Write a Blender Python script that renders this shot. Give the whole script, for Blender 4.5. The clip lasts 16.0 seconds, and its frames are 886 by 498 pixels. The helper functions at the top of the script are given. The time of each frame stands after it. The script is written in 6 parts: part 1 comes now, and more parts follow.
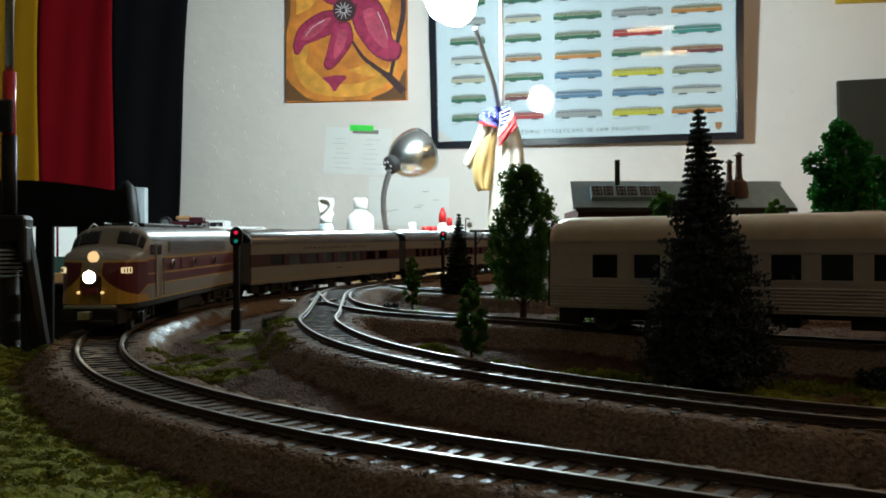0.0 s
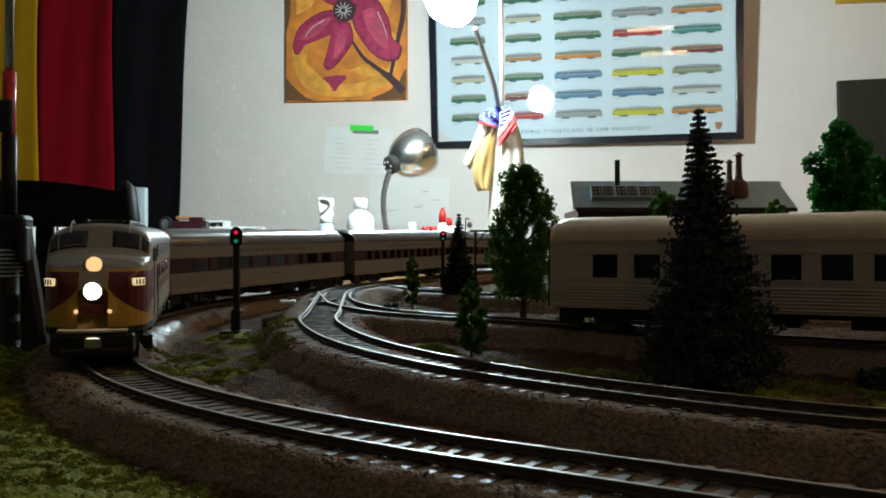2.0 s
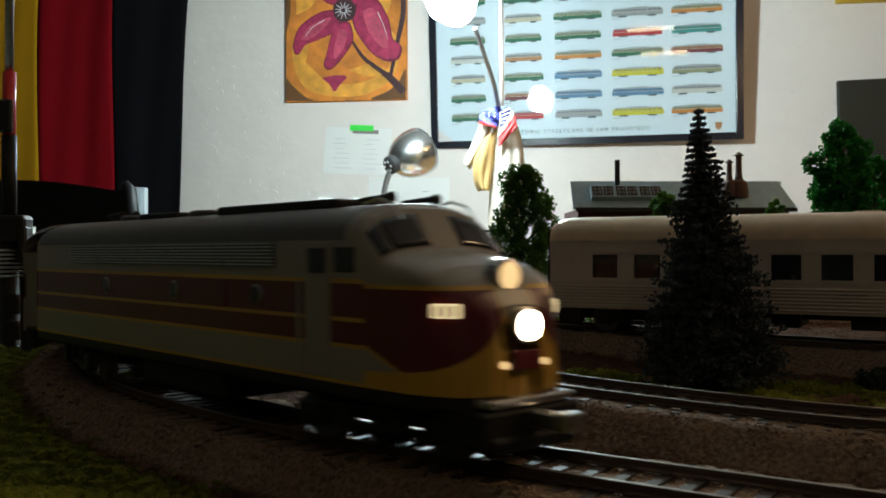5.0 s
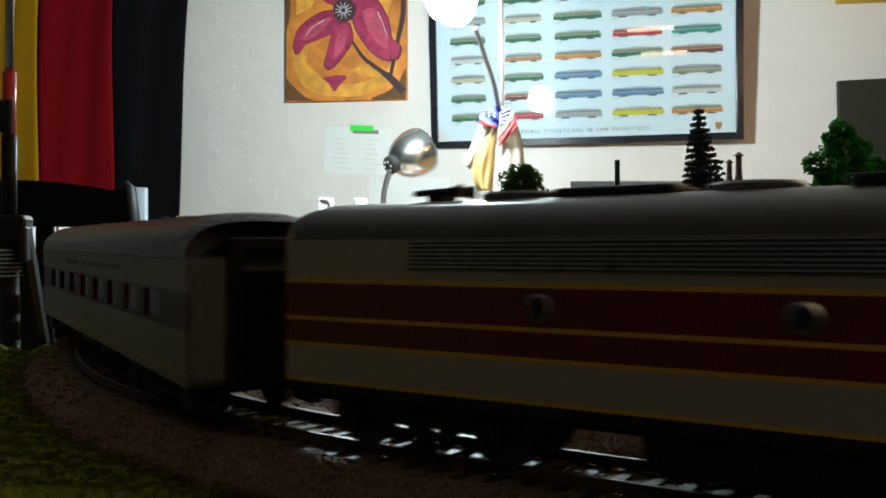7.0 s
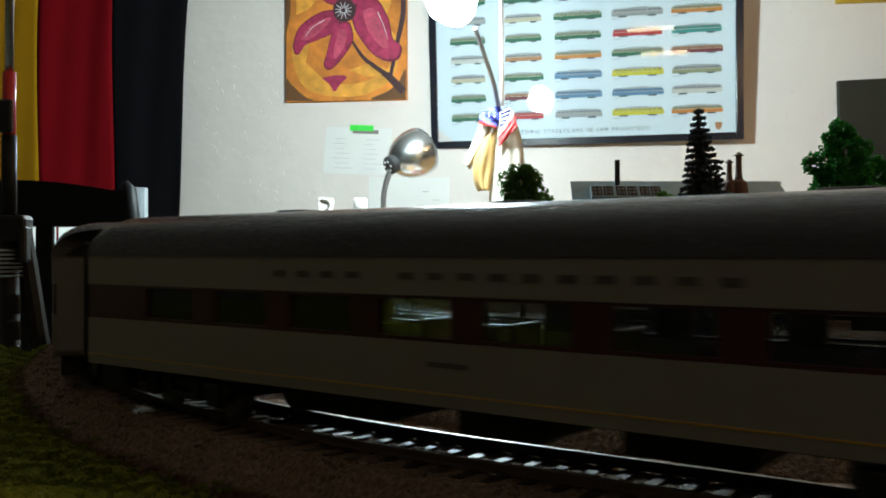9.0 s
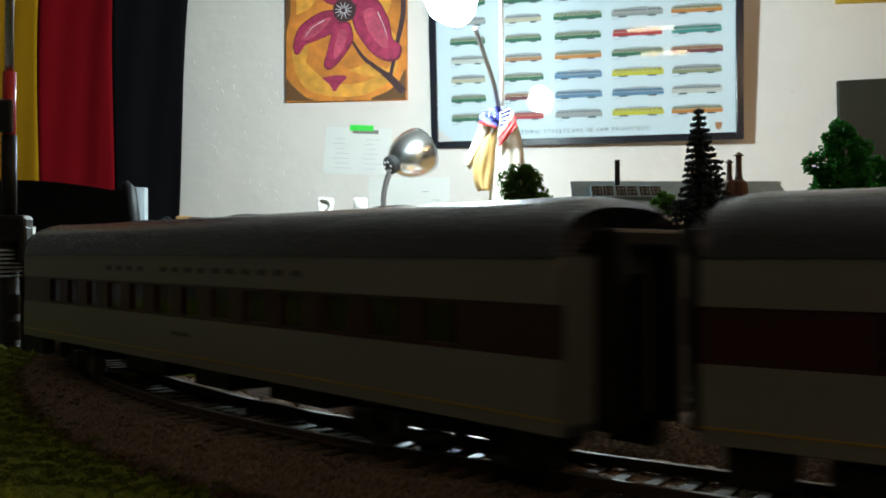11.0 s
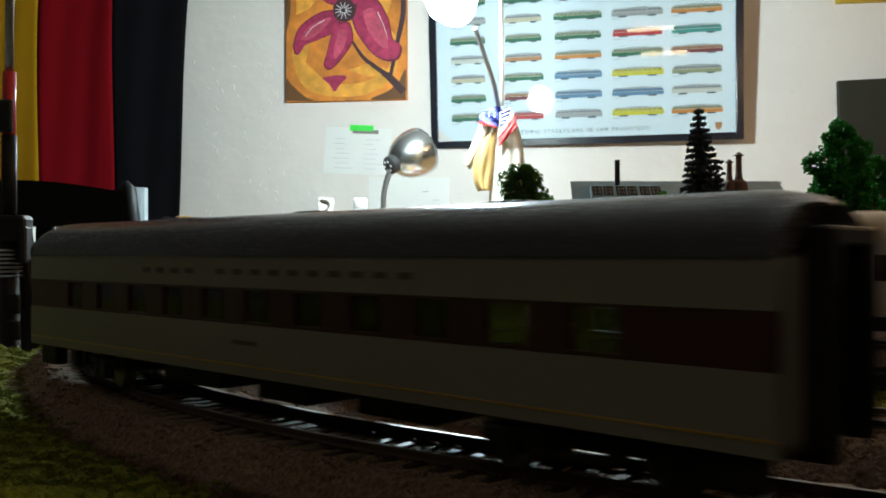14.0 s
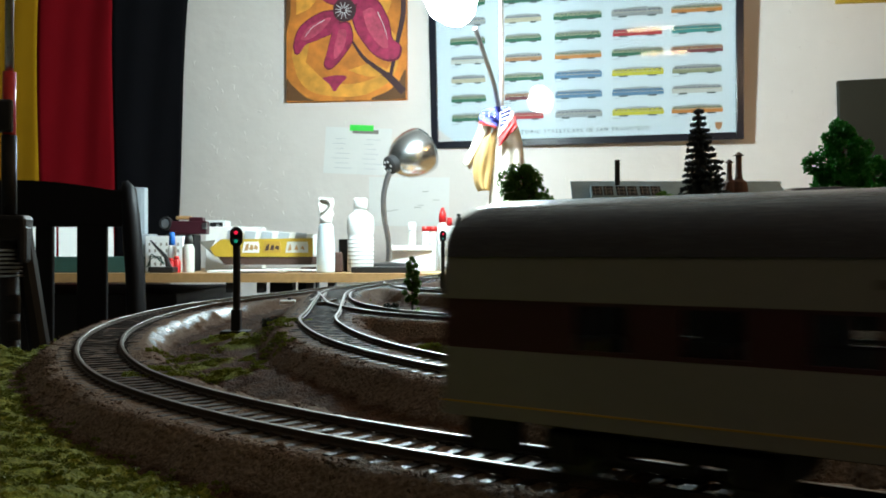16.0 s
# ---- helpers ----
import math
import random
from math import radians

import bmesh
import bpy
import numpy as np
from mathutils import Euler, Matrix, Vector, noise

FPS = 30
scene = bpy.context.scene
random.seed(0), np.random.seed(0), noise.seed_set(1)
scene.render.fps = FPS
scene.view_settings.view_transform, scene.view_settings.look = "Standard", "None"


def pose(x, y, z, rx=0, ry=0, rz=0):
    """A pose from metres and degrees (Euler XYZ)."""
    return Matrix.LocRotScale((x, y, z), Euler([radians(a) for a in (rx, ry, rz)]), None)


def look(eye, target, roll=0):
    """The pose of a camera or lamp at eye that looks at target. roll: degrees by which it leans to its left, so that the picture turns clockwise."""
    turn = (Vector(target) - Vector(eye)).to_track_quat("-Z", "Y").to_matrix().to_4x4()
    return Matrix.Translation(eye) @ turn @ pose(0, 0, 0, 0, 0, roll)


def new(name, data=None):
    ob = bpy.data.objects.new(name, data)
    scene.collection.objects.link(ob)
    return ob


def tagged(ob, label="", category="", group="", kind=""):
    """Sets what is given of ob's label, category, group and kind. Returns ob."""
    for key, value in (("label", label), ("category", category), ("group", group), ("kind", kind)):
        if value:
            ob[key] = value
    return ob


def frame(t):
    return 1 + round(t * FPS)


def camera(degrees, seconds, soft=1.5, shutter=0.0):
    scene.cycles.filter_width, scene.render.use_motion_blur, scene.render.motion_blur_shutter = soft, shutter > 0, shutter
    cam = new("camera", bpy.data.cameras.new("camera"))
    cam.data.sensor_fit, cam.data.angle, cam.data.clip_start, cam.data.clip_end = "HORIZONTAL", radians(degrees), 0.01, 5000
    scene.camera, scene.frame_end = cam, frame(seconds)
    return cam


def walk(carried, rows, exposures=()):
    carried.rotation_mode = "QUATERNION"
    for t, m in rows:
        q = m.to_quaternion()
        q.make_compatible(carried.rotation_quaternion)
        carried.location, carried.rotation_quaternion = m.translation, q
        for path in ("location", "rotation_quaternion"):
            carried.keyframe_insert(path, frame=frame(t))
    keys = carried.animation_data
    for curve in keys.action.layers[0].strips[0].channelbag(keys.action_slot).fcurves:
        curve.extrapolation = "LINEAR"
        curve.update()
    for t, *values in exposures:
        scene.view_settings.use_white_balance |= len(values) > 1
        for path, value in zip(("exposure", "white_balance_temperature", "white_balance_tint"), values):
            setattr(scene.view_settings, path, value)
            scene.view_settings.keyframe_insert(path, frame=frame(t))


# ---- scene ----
cam = camera(52.2, 16.0, soft=1.8, shutter=0.9)
EYE = (0.0, 0.0, 0.0373)
still = look(EYE, (0.0, 1.0, 0.0373 + 0.0053))
EXPO = -0.06
walk(cam, [(0.0, still), (16.0, still)],
     [(0.0, EXPO), (4.0, EXPO), (6.3, EXPO + 0.2), (16.0, EXPO + 0.25)])

# ---- light: a closed room, one bright work lamp over the desk, a warm lamp to the right ----
LAMP_POWER = 440.0
world = bpy.data.worlds.new("world")
scene.world = world
world.use_nodes = True
sky = world.node_tree.nodes.new("ShaderNodeTexSky")
sky.sky_type, sky.sun_disc = "NISHITA", False
world.node_tree.links.new(sky.outputs[0], world.node_tree.nodes["Background"].inputs[0])
world.node_tree.nodes["Background"].inputs[1].default_value = 0.05


def lamp(name, kind, m, energy, color, size):
    data = bpy.data.lights.new(name, kind)
    data.energy, data.color = energy, color
    if kind == "AREA":
        data.size = size
    else:
        data.shadow_soft_size = size
    ob = new(name, data)
    ob.matrix_world = m
    return ob


lamp("side_lamp", "POINT", pose(0.98, 1.35, 0.62), 5.0, (1.0, 0.55, 0.2), 0.04)
lamp("layout_lamp", "POINT", pose(0.90, 0.42, 0.66), 6.5, (1.0, 0.66, 0.36), 0.05)


# ---- materials ----
def mat(name, color, rough=0.6, metal=0.0, var=0.15, scale=40.0, bump=0.0, fine=400.0, spec=0.5, emit=0.0, coat=0.0, island=False):
    m = bpy.data.materials.new(name)
    m.use_nodes = True
    nt = m.node_tree
    b = nt.nodes["Principled BSDF"]
    tc = nt.nodes.new("ShaderNodeTexCoord")
    n1, n2 = nt.nodes.new("ShaderNodeTexNoise"), nt.nodes.new("ShaderNodeTexNoise")
    for n, s in ((n1, scale), (n2, fine)):
        n.inputs["Scale"].default_value = s
        n.inputs["Detail"].default_value = 4
        nt.links.new(tc.outputs["Object"], n.inputs["Vector"])
    mix = nt.nodes.new("ShaderNodeMath")
    mix.operation = "ADD"
    nt.links.new(n1.outputs[0], mix.inputs[0])
    nt.links.new(n2.outputs[0], mix.inputs[1])
    ramp = nt.nodes.new("ShaderNodeMapRange")
    ramp.inputs[1].default_value, ramp.inputs[2].default_value = 0.6, 1.4
    ramp.inputs[3].default_value, ramp.inputs[4].default_value = 1 - var, 1 + var
    nt.links.new(mix.outputs[0], ramp.inputs[0])
    mul = nt.nodes.new("ShaderNodeVectorMath")
    mul.operation = "SCALE"
    mul.inputs[0].default_value = color
    last = ramp.outputs[0]
    if island:
        info = nt.nodes.new("ShaderNodeObjectInfo")
        r2 = nt.nodes.new("ShaderNodeMapRange")
        r2.inputs[3].default_value, r2.inputs[4].default_value = 0.7, 1.3
        nt.links.new(info.outputs["Random"], r2.inputs[0])
        mm = nt.nodes.new("ShaderNodeMath")
        mm.operation = "MULTIPLY"
        nt.links.new(last, mm.inputs[0])
        nt.links.new(r2.outputs[0], mm.inputs[1])
        last = mm.outputs[0]
    nt.links.new(last, mul.inputs["Scale"])
    nt.links.new(mul.outputs[0], b.inputs["Base Color"])
    rr = nt.nodes.new("ShaderNodeMapRange")
    rr.inputs[3].default_value, rr.inputs[4].default_value = max(0.02, rough - 0.08), min(1, rough + 0.08)
    nt.links.new(n2.outputs[0], rr.inputs[0])
    nt.links.new(rr.outputs[0], b.inputs["Roughness"])
    b.inputs["Metallic"].default_value = metal
    b.inputs["Specular IOR Level"].default_value = spec
    b.inputs["Coat Weight"].default_value = coat
    if bump:
        bp = nt.nodes.new("ShaderNodeBump")
        bp.inputs["Strength"].default_value = 1.0
        bp.inputs["Distance"].default_value = bump
        nt.links.new(mix.outputs[0], bp.inputs["Height"])
        nt.links.new(bp.outputs[0], b.inputs["Normal"])
    if emit:
        b.inputs["Emission Color"].default_value = (*color, 1)
        b.inputs["Emission Strength"].default_value = emit
    return m


def glass_mat(name, tint=(1, 1, 1), rough=0.02, clear=0.9):
    m = bpy.data.materials.new(name)
    m.use_nodes = True
    nt = m.node_tree
    out = nt.nodes["Material Output"]
    nt.nodes.remove(nt.nodes["Principled BSDF"])
    tr, gl, mx = (nt.nodes.new(k) for k in ("ShaderNodeBsdfTransparent", "ShaderNodeBsdfGlossy", "ShaderNodeMixShader"))
    fr = nt.nodes.new("ShaderNodeFresnel")
    fr.inputs[0].default_value = 1.5
    tr.inputs[0].default_value = (*[c * clear for c in tint], 1)
    gl.inputs["Roughness"].default_value = rough
    nt.links.new(fr.outputs[0], mx.inputs[0])
    nt.links.new(tr.outputs[0], mx.inputs[1])
    nt.links.new(gl.outputs[0], mx.inputs[2])
    nt.links.new(mx.outputs[0], out.inputs[0])
    return m


WALL = mat("wall_plaster", (0.785, 0.735, 0.698), 0.8, var=0.04, scale=3, bump=0.004, fine=11)
# for walls out of view: darkened so they bounce little light
LOW_BOUNCE = mat("low_bounce_wall", (0.12, 0.115, 0.105), 0.85, var=0.06, scale=4)
CEIL = mat("ceiling_paint", (0.45, 0.44, 0.42), 0.9, var=0.03, scale=5)
CARPET = mat("carpet", (0.26, 0.24, 0.21), 0.95, var=0.25, scale=30)
OAK = mat("desk_wood", (0.42, 0.24, 0.10), 0.45, var=0.2, scale=14, fine=90)
DARKWOOD = mat("black_chair_wood", (0.004, 0.004, 0.005), 0.5, var=0.2, scale=20, spec=0.2)
FLAG_Y = mat("flag_gold", (0.50, 0.25, 0.01), 0.9, var=0.08, scale=8, fine=900, bump=0.0004, spec=0.08)
FLAG_R = mat("flag_red", (0.23, 0.005, 0.010), 0.9, var=0.08, scale=8, fine=900, bump=0.0004, spec=0.08)
FLAG_K = mat("flag_black", (0.006, 0.006, 0.008), 0.9, var=0.1, scale=8, fine=900, bump=0.0004, spec=0.08)
BLACKGLOSS = mat("black_frame_lacquer", (0.012, 0.013, 0.02), 0.2, var=0.1)
COOL_INK = mat("faint_ink", (0.45, 0.47, 0.52), 0.7, var=0.1)
PAPER = mat("paper", (0.8, 0.8, 0.78), 0.8, var=0.03, scale=12)
POSTER = mat("poster_paper", (0.70, 0.81, 0.87), 0.7, var=0.02, scale=5)
CHROME = mat("chrome", (0.72, 0.74, 0.75), 0.24, 1.0, var=0.06)
STEEL = mat("brushed_steel", (0.5, 0.5, 0.5), 0.3, 1.0, var=0.1)
BLACKPLASTIC = mat("black_plastic", (0.015, 0.015, 0.016), 0.4, var=0.15)
PALE_LABEL = mat("pale_label", (0.62, 0.63, 0.58), 0.5, var=0.12, scale=70)
MILKY = mat("milky_blue_plastic", (0.56, 0.68, 0.74), 0.3, var=0.08, scale=30)
SMOKED = mat("frosted_case_plastic", (0.42, 0.47, 0.52), 0.35, var=0.1, scale=30)
WHITEPLASTIC = mat("white_plastic", (0.82, 0.84, 0.84), 0.35, var=0.03)
REDPLASTIC = mat("red_plastic", (0.55, 0.02, 0.02), 0.35, var=0.08)
BLUEPLASTIC = mat("blue_plastic", (0.02, 0.16, 0.6), 0.35, var=0.08)
YELLOWCARD = mat("yellow_card", (0.52, 0.34, 0.03), 0.6, var=0.1)
GREENTAPE = mat("green_tape", (0.05, 0.75, 0.08), 0.5, var=0.05)
TEAL = mat("dark_green_mat", (0.02, 0.07, 0.06), 0.6, var=0.2)
BULB = mat("lit_bulb", (0.77, 0.97, 1.0), 0.5, var=0.0, emit=LAMP_POWER)
WARM = mat("warm_tube_glow", (1.0, 0.70, 0.42), 0.5, var=0.0, emit=18.0)
GLASS = glass_mat("picture_glass")
PANE = glass_mat("clear_pane", (0.9, 0.95, 0.95), 0.05)
RAIL = mat("rail_nickel", (0.21, 0.19, 0.165), 0.46, 1.0, var=0.2, scale=60)
RAIL_SIDE = mat("weathered_rail_web", (0.065, 0.048, 0.037), 0.65, 0.0, var=0.25, scale=80, spec=0.2)
TIE = mat("tie_plastic", (0.030, 0.023, 0.018), 0.52, var=0.3, scale=200, island=True, spec=0.16)
BARK = mat("bark", (0.05, 0.035, 0.022), 0.9, var=0.4, scale=300, bump=0.001)


def leaf_mat(name, color, through_color, var=0.45, scale=150, fine=900):
    m = mat(name, color, 0.7, var=var, scale=scale, fine=fine, spec=0.3)
    nt = m.node_tree
    tr, mx = nt.nodes.new("ShaderNodeBsdfTranslucent"), nt.nodes.new("ShaderNodeMixShader")
    tr.inputs[0].default_value = (*through_color, 1)
    mx.inputs[0].default_value = 0.4
    nt.links.new(nt.nodes["Principled BSDF"].outputs[0], mx.inputs[1])
    nt.links.new(tr.outputs[0], mx.inputs[2])
    nt.links.new(mx.outputs[0], nt.nodes["Material Output"].inputs[0])
    return m


LEAF = leaf_mat("leaf_foam", (0.045, 0.12, 0.02), (0.10, 0.24, 0.03))
LEAFB = leaf_mat("leaf_foam_bright", (0.02, 0.17, 0.025), (0.02, 0.24, 0.02))
TURF = leaf_mat("turf_foam", (0.16, 0.18, 0.02), (0.14, 0.18, 0.012))
LAWN = leaf_mat("lawn_fibre", (0.125, 0.140, 0.012), (0.11, 0.14, 0.010), 0.25)
GRIT = mat("brown_grit", (0.12, 0.084, 0.058), 0.9, var=0.5, scale=700, spec=0.15)
FIR = mat("fir_needles", (0.042, 0.058, 0.068), 0.9, var=0.45, scale=200)
FIRD = mat("far_fir_needles", (0.010, 0.020, 0.014), 0.9, var=0.4, scale=200)
L_GREY = mat("locomotive_grey", (0.24, 0.225, 0.195), 0.38, var=0.08, scale=60)
L_MAROON = mat("locomotive_maroon", (0.10, 0.010, 0.016), 0.38, var=0.1, scale=60)
L_YELLOW = mat("locomotive_yellow", (0.46, 0.27, 0.04), 0.4, var=0.08, scale=60)
L_DARK = mat("underframe_black", (0.009, 0.009, 0.010), 0.55, var=0.3, scale=200, spec=0.3)
L_ROOF = mat("roof_grey", (0.075, 0.075, 0.085), 0.42, var=0.15, scale=60)
GRILLE = mat("grille_steel", (0.09, 0.09, 0.10), 0.4, 0.6, var=0.2, scale=300)
COACH_GREY = mat("coach_grey", (0.195, 0.19, 0.178), 0.45, var=0.06, scale=50)
COACH_ROOF = mat("coach_roof", (0.06, 0.06, 0.072), 0.26, var=0.05, scale=9, fine=2500)
COACH_BAND = mat("coach_maroon", (0.042, 0.006, 0.012), 0.42, var=0.1, scale=50)
LETTER = mat("faded_lettering", (0.075, 0.060, 0.058), 0.5, var=0.2, scale=50)
SILVER = mat("silver_coach", (0.52, 0.47, 0.42), 0.38, 0.3, var=0.08, scale=50)
# silver for the parked coach's roof, with warm lamplight put into its colour
SILVER_ROOF_LAMPLIT = mat("lamplit_silver_roof", (0.66, 0.52, 0.37), 0.36, 0.35, var=0.16, scale=22, fine=160)
HEAD = mat("headlight_glow", (1.0, 0.86, 0.6), 0.4, var=0.0, emit=40.0)
HEAD2 = mat("upper_headlight_glow", (1.0, 0.66, 0.30), 0.4, var=0.0, emit=1.0)
BOARD = mat("number_board_glow", (1.0, 0.78, 0.42), 0.4, var=0.0, emit=0.8)
SIG_RED = mat("signal_red_glow", (1.0, 0.02, 0.08), 0.4, var=0.0, emit=0.9)
SIG_GREEN = mat("signal_green_glow", (0.02, 0.6, 0.45), 0.4, var=0.0, emit=0.28)
BRICK = mat("model_brick", (0.10, 0.025, 0.02), 0.8, var=0.2, scale=200)
SLATE = mat("slate_roof", (0.20, 0.29, 0.34), 0.36, var=0.2, scale=60)
RUST = mat("rust_brown", (0.06, 0.028, 0.02), 0.75, var=0.3, scale=200)
BOARD_DARK = mat("dark_board", (0.016, 0.02, 0.014), 0.6, var=0.2, scale=6)
ORANGE = mat("canvas_orange", (0.62, 0.21, 0.03), 0.7, var=0.5, scale=5, fine=24)
PETAL = mat("petal_crimson", (0.36, 0.025, 0.085), 0.6, var=0.55, scale=13, fine=60)
PETAL_D = mat("petal_shadow_paint", (0.17, 0.010, 0.04), 0.6, var=0.3, scale=15)
PETAL_L = mat("petal_highlight", (0.52, 0.075, 0.135), 0.6, var=0.45, scale=22, fine=70)
STEM = mat("painted_stem", (0.06, 0.025, 0.03), 0.7, var=0.2)
CANVAS_BROWN = mat("canvas_brown", (0.14, 0.06, 0.02), 0.7, var=0.3, scale=8)
CANVAS_GOLD = mat("canvas_gold", (0.70, 0.32, 0.045), 0.7, var=0.4, scale=9, fine=35)
CLOTH = leaf_mat("beige_cloth", (0.74, 0.69, 0.60), (0.74, 0.66, 0.52), 0.06, 20, 700)
CLOTH_T = leaf_mat("tan_cloth", (0.62, 0.42, 0.17), (0.62, 0.40, 0.14), 0.1, 20, 700)
CLOTH_R = mat("red_cloth", (0.6, 0.05, 0.05), 0.9, var=0.06)
CLOTH_B = mat("blue_cloth", (0.05, 0.06, 0.32), 0.9, var=0.06)


def ground_material():
    """Earth, ballast and grass, mixed by two attributes of the sheet and by noise."""
    m = bpy.data.materials.new("layout_ground")
    m.use_nodes = True
    nt = m.node_tree
    b = nt.nodes["Principled BSDF"]
    tc = nt.nodes.new("ShaderNodeTexCoord")

    def tex(scale, detail=5):
        n = nt.nodes.new("ShaderNodeTexNoise")
        n.inputs["Scale"].default_value, n.inputs["Detail"].default_value = scale, detail
        nt.links.new(tc.outputs["Object"], n.inputs["Vector"])
        return n.outputs[0]

    def ramp(src, lo, hi, a, c):
        r = nt.nodes.new("ShaderNodeMapRange")
        for i, v in enumerate((lo, hi, a, c)):
            r.inputs[i + 1].default_value = v
        nt.links.new(src, r.inputs[0])
        return r.outputs[0]

    def mixc(fac, a, c):
        mx = nt.nodes.new("ShaderNodeMix")
        mx.data_type = "RGBA"
        nt.links.new(fac, mx.inputs[0])
        for sock, v in ((mx.inputs[6], a), (mx.inputs[7], c)):
            if isinstance(v, tuple):
                sock.default_value = (*v, 1)
            else:
                nt.links.new(v, sock)
        return mx.outputs[2]

    def attr(name):
        a = nt.nodes.new("ShaderNodeAttribute")
        a.attribute_name = name
        return a.outputs["Fac"]

    fine, mid, big = tex(900), tex(160), tex(28)
    earth = mixc(ramp(mid, 0.35, 0.65, 0, 1), (0.032, 0.016, 0.009), (0.088, 0.045, 0.024))
    earth = mixc(ramp(fine, 0.4, 0.65, 0, 0.6), earth, (0.115, 0.062, 0.036))
    ballast = mixc(ramp(fine, 0.35, 0.65, 0, 1), (0.105, 0.072, 0.050), (0.27, 0.195, 0.140))
    ballast = mixc(ramp(tex(320), 0.35, 0.7, 0, 0.7), ballast, (0.165, 0.115, 0.082))
    grass = mixc(ramp(fine, 0.35, 0.65, 0, 1), (0.09, 0.105, 0.010), (0.23, 0.24, 0.024))
    grass = mixc(ramp(big, 0.4, 0.65, 0, 0.6), grass, (0.11, 0.15, 0.02))
    # paler and bluer than the ballast: lamp sheen put into the colour
    lit_stone = mixc(ramp(fine, 0.35, 0.65, 0, 1), (0.06, 0.07, 0.08), (0.30, 0.34, 0.38))

    def edge(name, noise, amount=0.8):
        add = nt.nodes.new("ShaderNodeMath")
        add.operation = "MULTIPLY_ADD"
        nt.links.new(noise, add.inputs[0])
        add.inputs[1].default_value = amount
        nt.links.new(attr(name), add.inputs[2])
        return ramp(add.outputs[0], 0.5 * amount + 0.4, 0.5 * amount + 0.6, 0, 1)

    c = mixc(edge("grass", mid), earth, grass)
    c = mixc(edge("ballast", mid, 0.4), c, ballast)
    c = mixc(edge("lit_stone", mid, 0.4), c, lit_stone)
    nt.links.new(c, b.inputs["Base Color"])
    nt.links.new(ramp(attr("lit_stone"), 0.2, 0.8, 0.9, 0.3), b.inputs["Roughness"])
    nt.links.new(ramp(attr("lit_stone"), 0.2, 0.8, 0.08, 0.5), b.inputs["Specular IOR Level"])
    bp = nt.nodes.new("ShaderNodeBump")
    bp.inputs["Distance"].default_value = 0.0016
    add = nt.nodes.new("ShaderNodeMath")
    nt.links.new(fine, add.inputs[0])
    nt.links.new(mid, add.inputs[1])
    nt.links.new(add.outputs[0], bp.inputs["Height"])
    nt.links.new(bp.outputs[0], b.inputs["Normal"])
    return m


GROUND = ground_material()


# ---- mesh tools ----
def part(name, bm, material, parent=None, label="", smooth=False):
    me = bpy.data.meshes.new(name)
    bm.normal_update()
    bm.to_mesh(me)
    bm.free()
    for m in material if isinstance(material, (list, tuple)) else [material]:
        me.materials.append(m)
    if smooth:
        for p in me.polygons:
            p.use_smooth = True
    ob = new(name, me)
    if parent:
        ob.parent = parent
    if label:
        tagged(ob, label)
    return ob


def empty(name, label, category, m=None, group="", kind=""):
    ob = new(name)
    ob.empty_display_size = 0.01
    if m:
        ob.matrix_world = m
    return tagged(ob, label, category, group, kind)


def box(bm, c, s, bevel=0.0, m=None, mi=0):
    r = bmesh.ops.create_cube(bm, size=1.0)
    vs = r["verts"]
    bmesh.ops.scale(bm, vec=s, verts=vs)
    fs = list({f for v in vs for f in v.link_faces})
    if bevel:
        es = list({e for v in vs for e in v.link_edges})
        out = bmesh.ops.bevel(bm, geom=es, offset=bevel, segments=2, affect="EDGES", profile=0.5)
        vs = list({v for f in out["faces"] for v in f.verts} | {v for v in vs if v.is_valid})
        fs = list({f for v in vs for f in v.link_faces})
    for f in fs:
        f.material_index = mi
    bmesh.ops.translate(bm, vec=c, verts=vs)
    if m:
        bmesh.ops.transform(bm, matrix=m, verts=vs)
    return bm


def boxes(*items, bevel=0.0):
    bm = bmesh.new()
    for c, s in items:
        box(bm, c, s, bevel)
    return bm


def tube(bm, pts, radii, seg=10, cap=True):
    """A round tube along points, with a radius at each."""
    pts = [Vector(p) for p in pts]
    if not isinstance(radii, (list, tuple)):
        radii = [radii] * len(pts)
    rings, up = [], None
    for i, p in enumerate(pts):
        d = (pts[min(i + 1, len(pts) - 1)] - pts[max(i - 1, 0)])
        d = d.normalized() if d.length > 1e-9 else Vector((0, 0, 1))
        if up is None:
            up = d.orthogonal().normalized()
        up = (up - d * up.dot(d))
        up = up.normalized() if up.length > 1e-6 else d.orthogonal().normalized()
        w = d.cross(up)
        rings.append([bm.verts.new(p + (up * math.cos(a) + w * math.sin(a)) * radii[i])
                      for a in (2 * math.pi * k / seg for k in range(seg))])
    for a, b in zip(rings, rings[1:]):
        for k in range(seg):
            bm.faces.new((a[k], a[(k + 1) % seg], b[(k + 1) % seg], b[k]))
    if cap:
        bm.faces.new(rings[0][::-1])
        bm.faces.new(rings[-1])
    return bm


def lathe(bm, profile, seg=24, at=(0, 0, 0)):
    """Turned round the z axis from (radius, height) pairs."""
    return tube(bm, [Vector(at) + Vector((0, 0, z)) for r, z in profile], [max(r, 1e-4) for r, z in profile], seg)


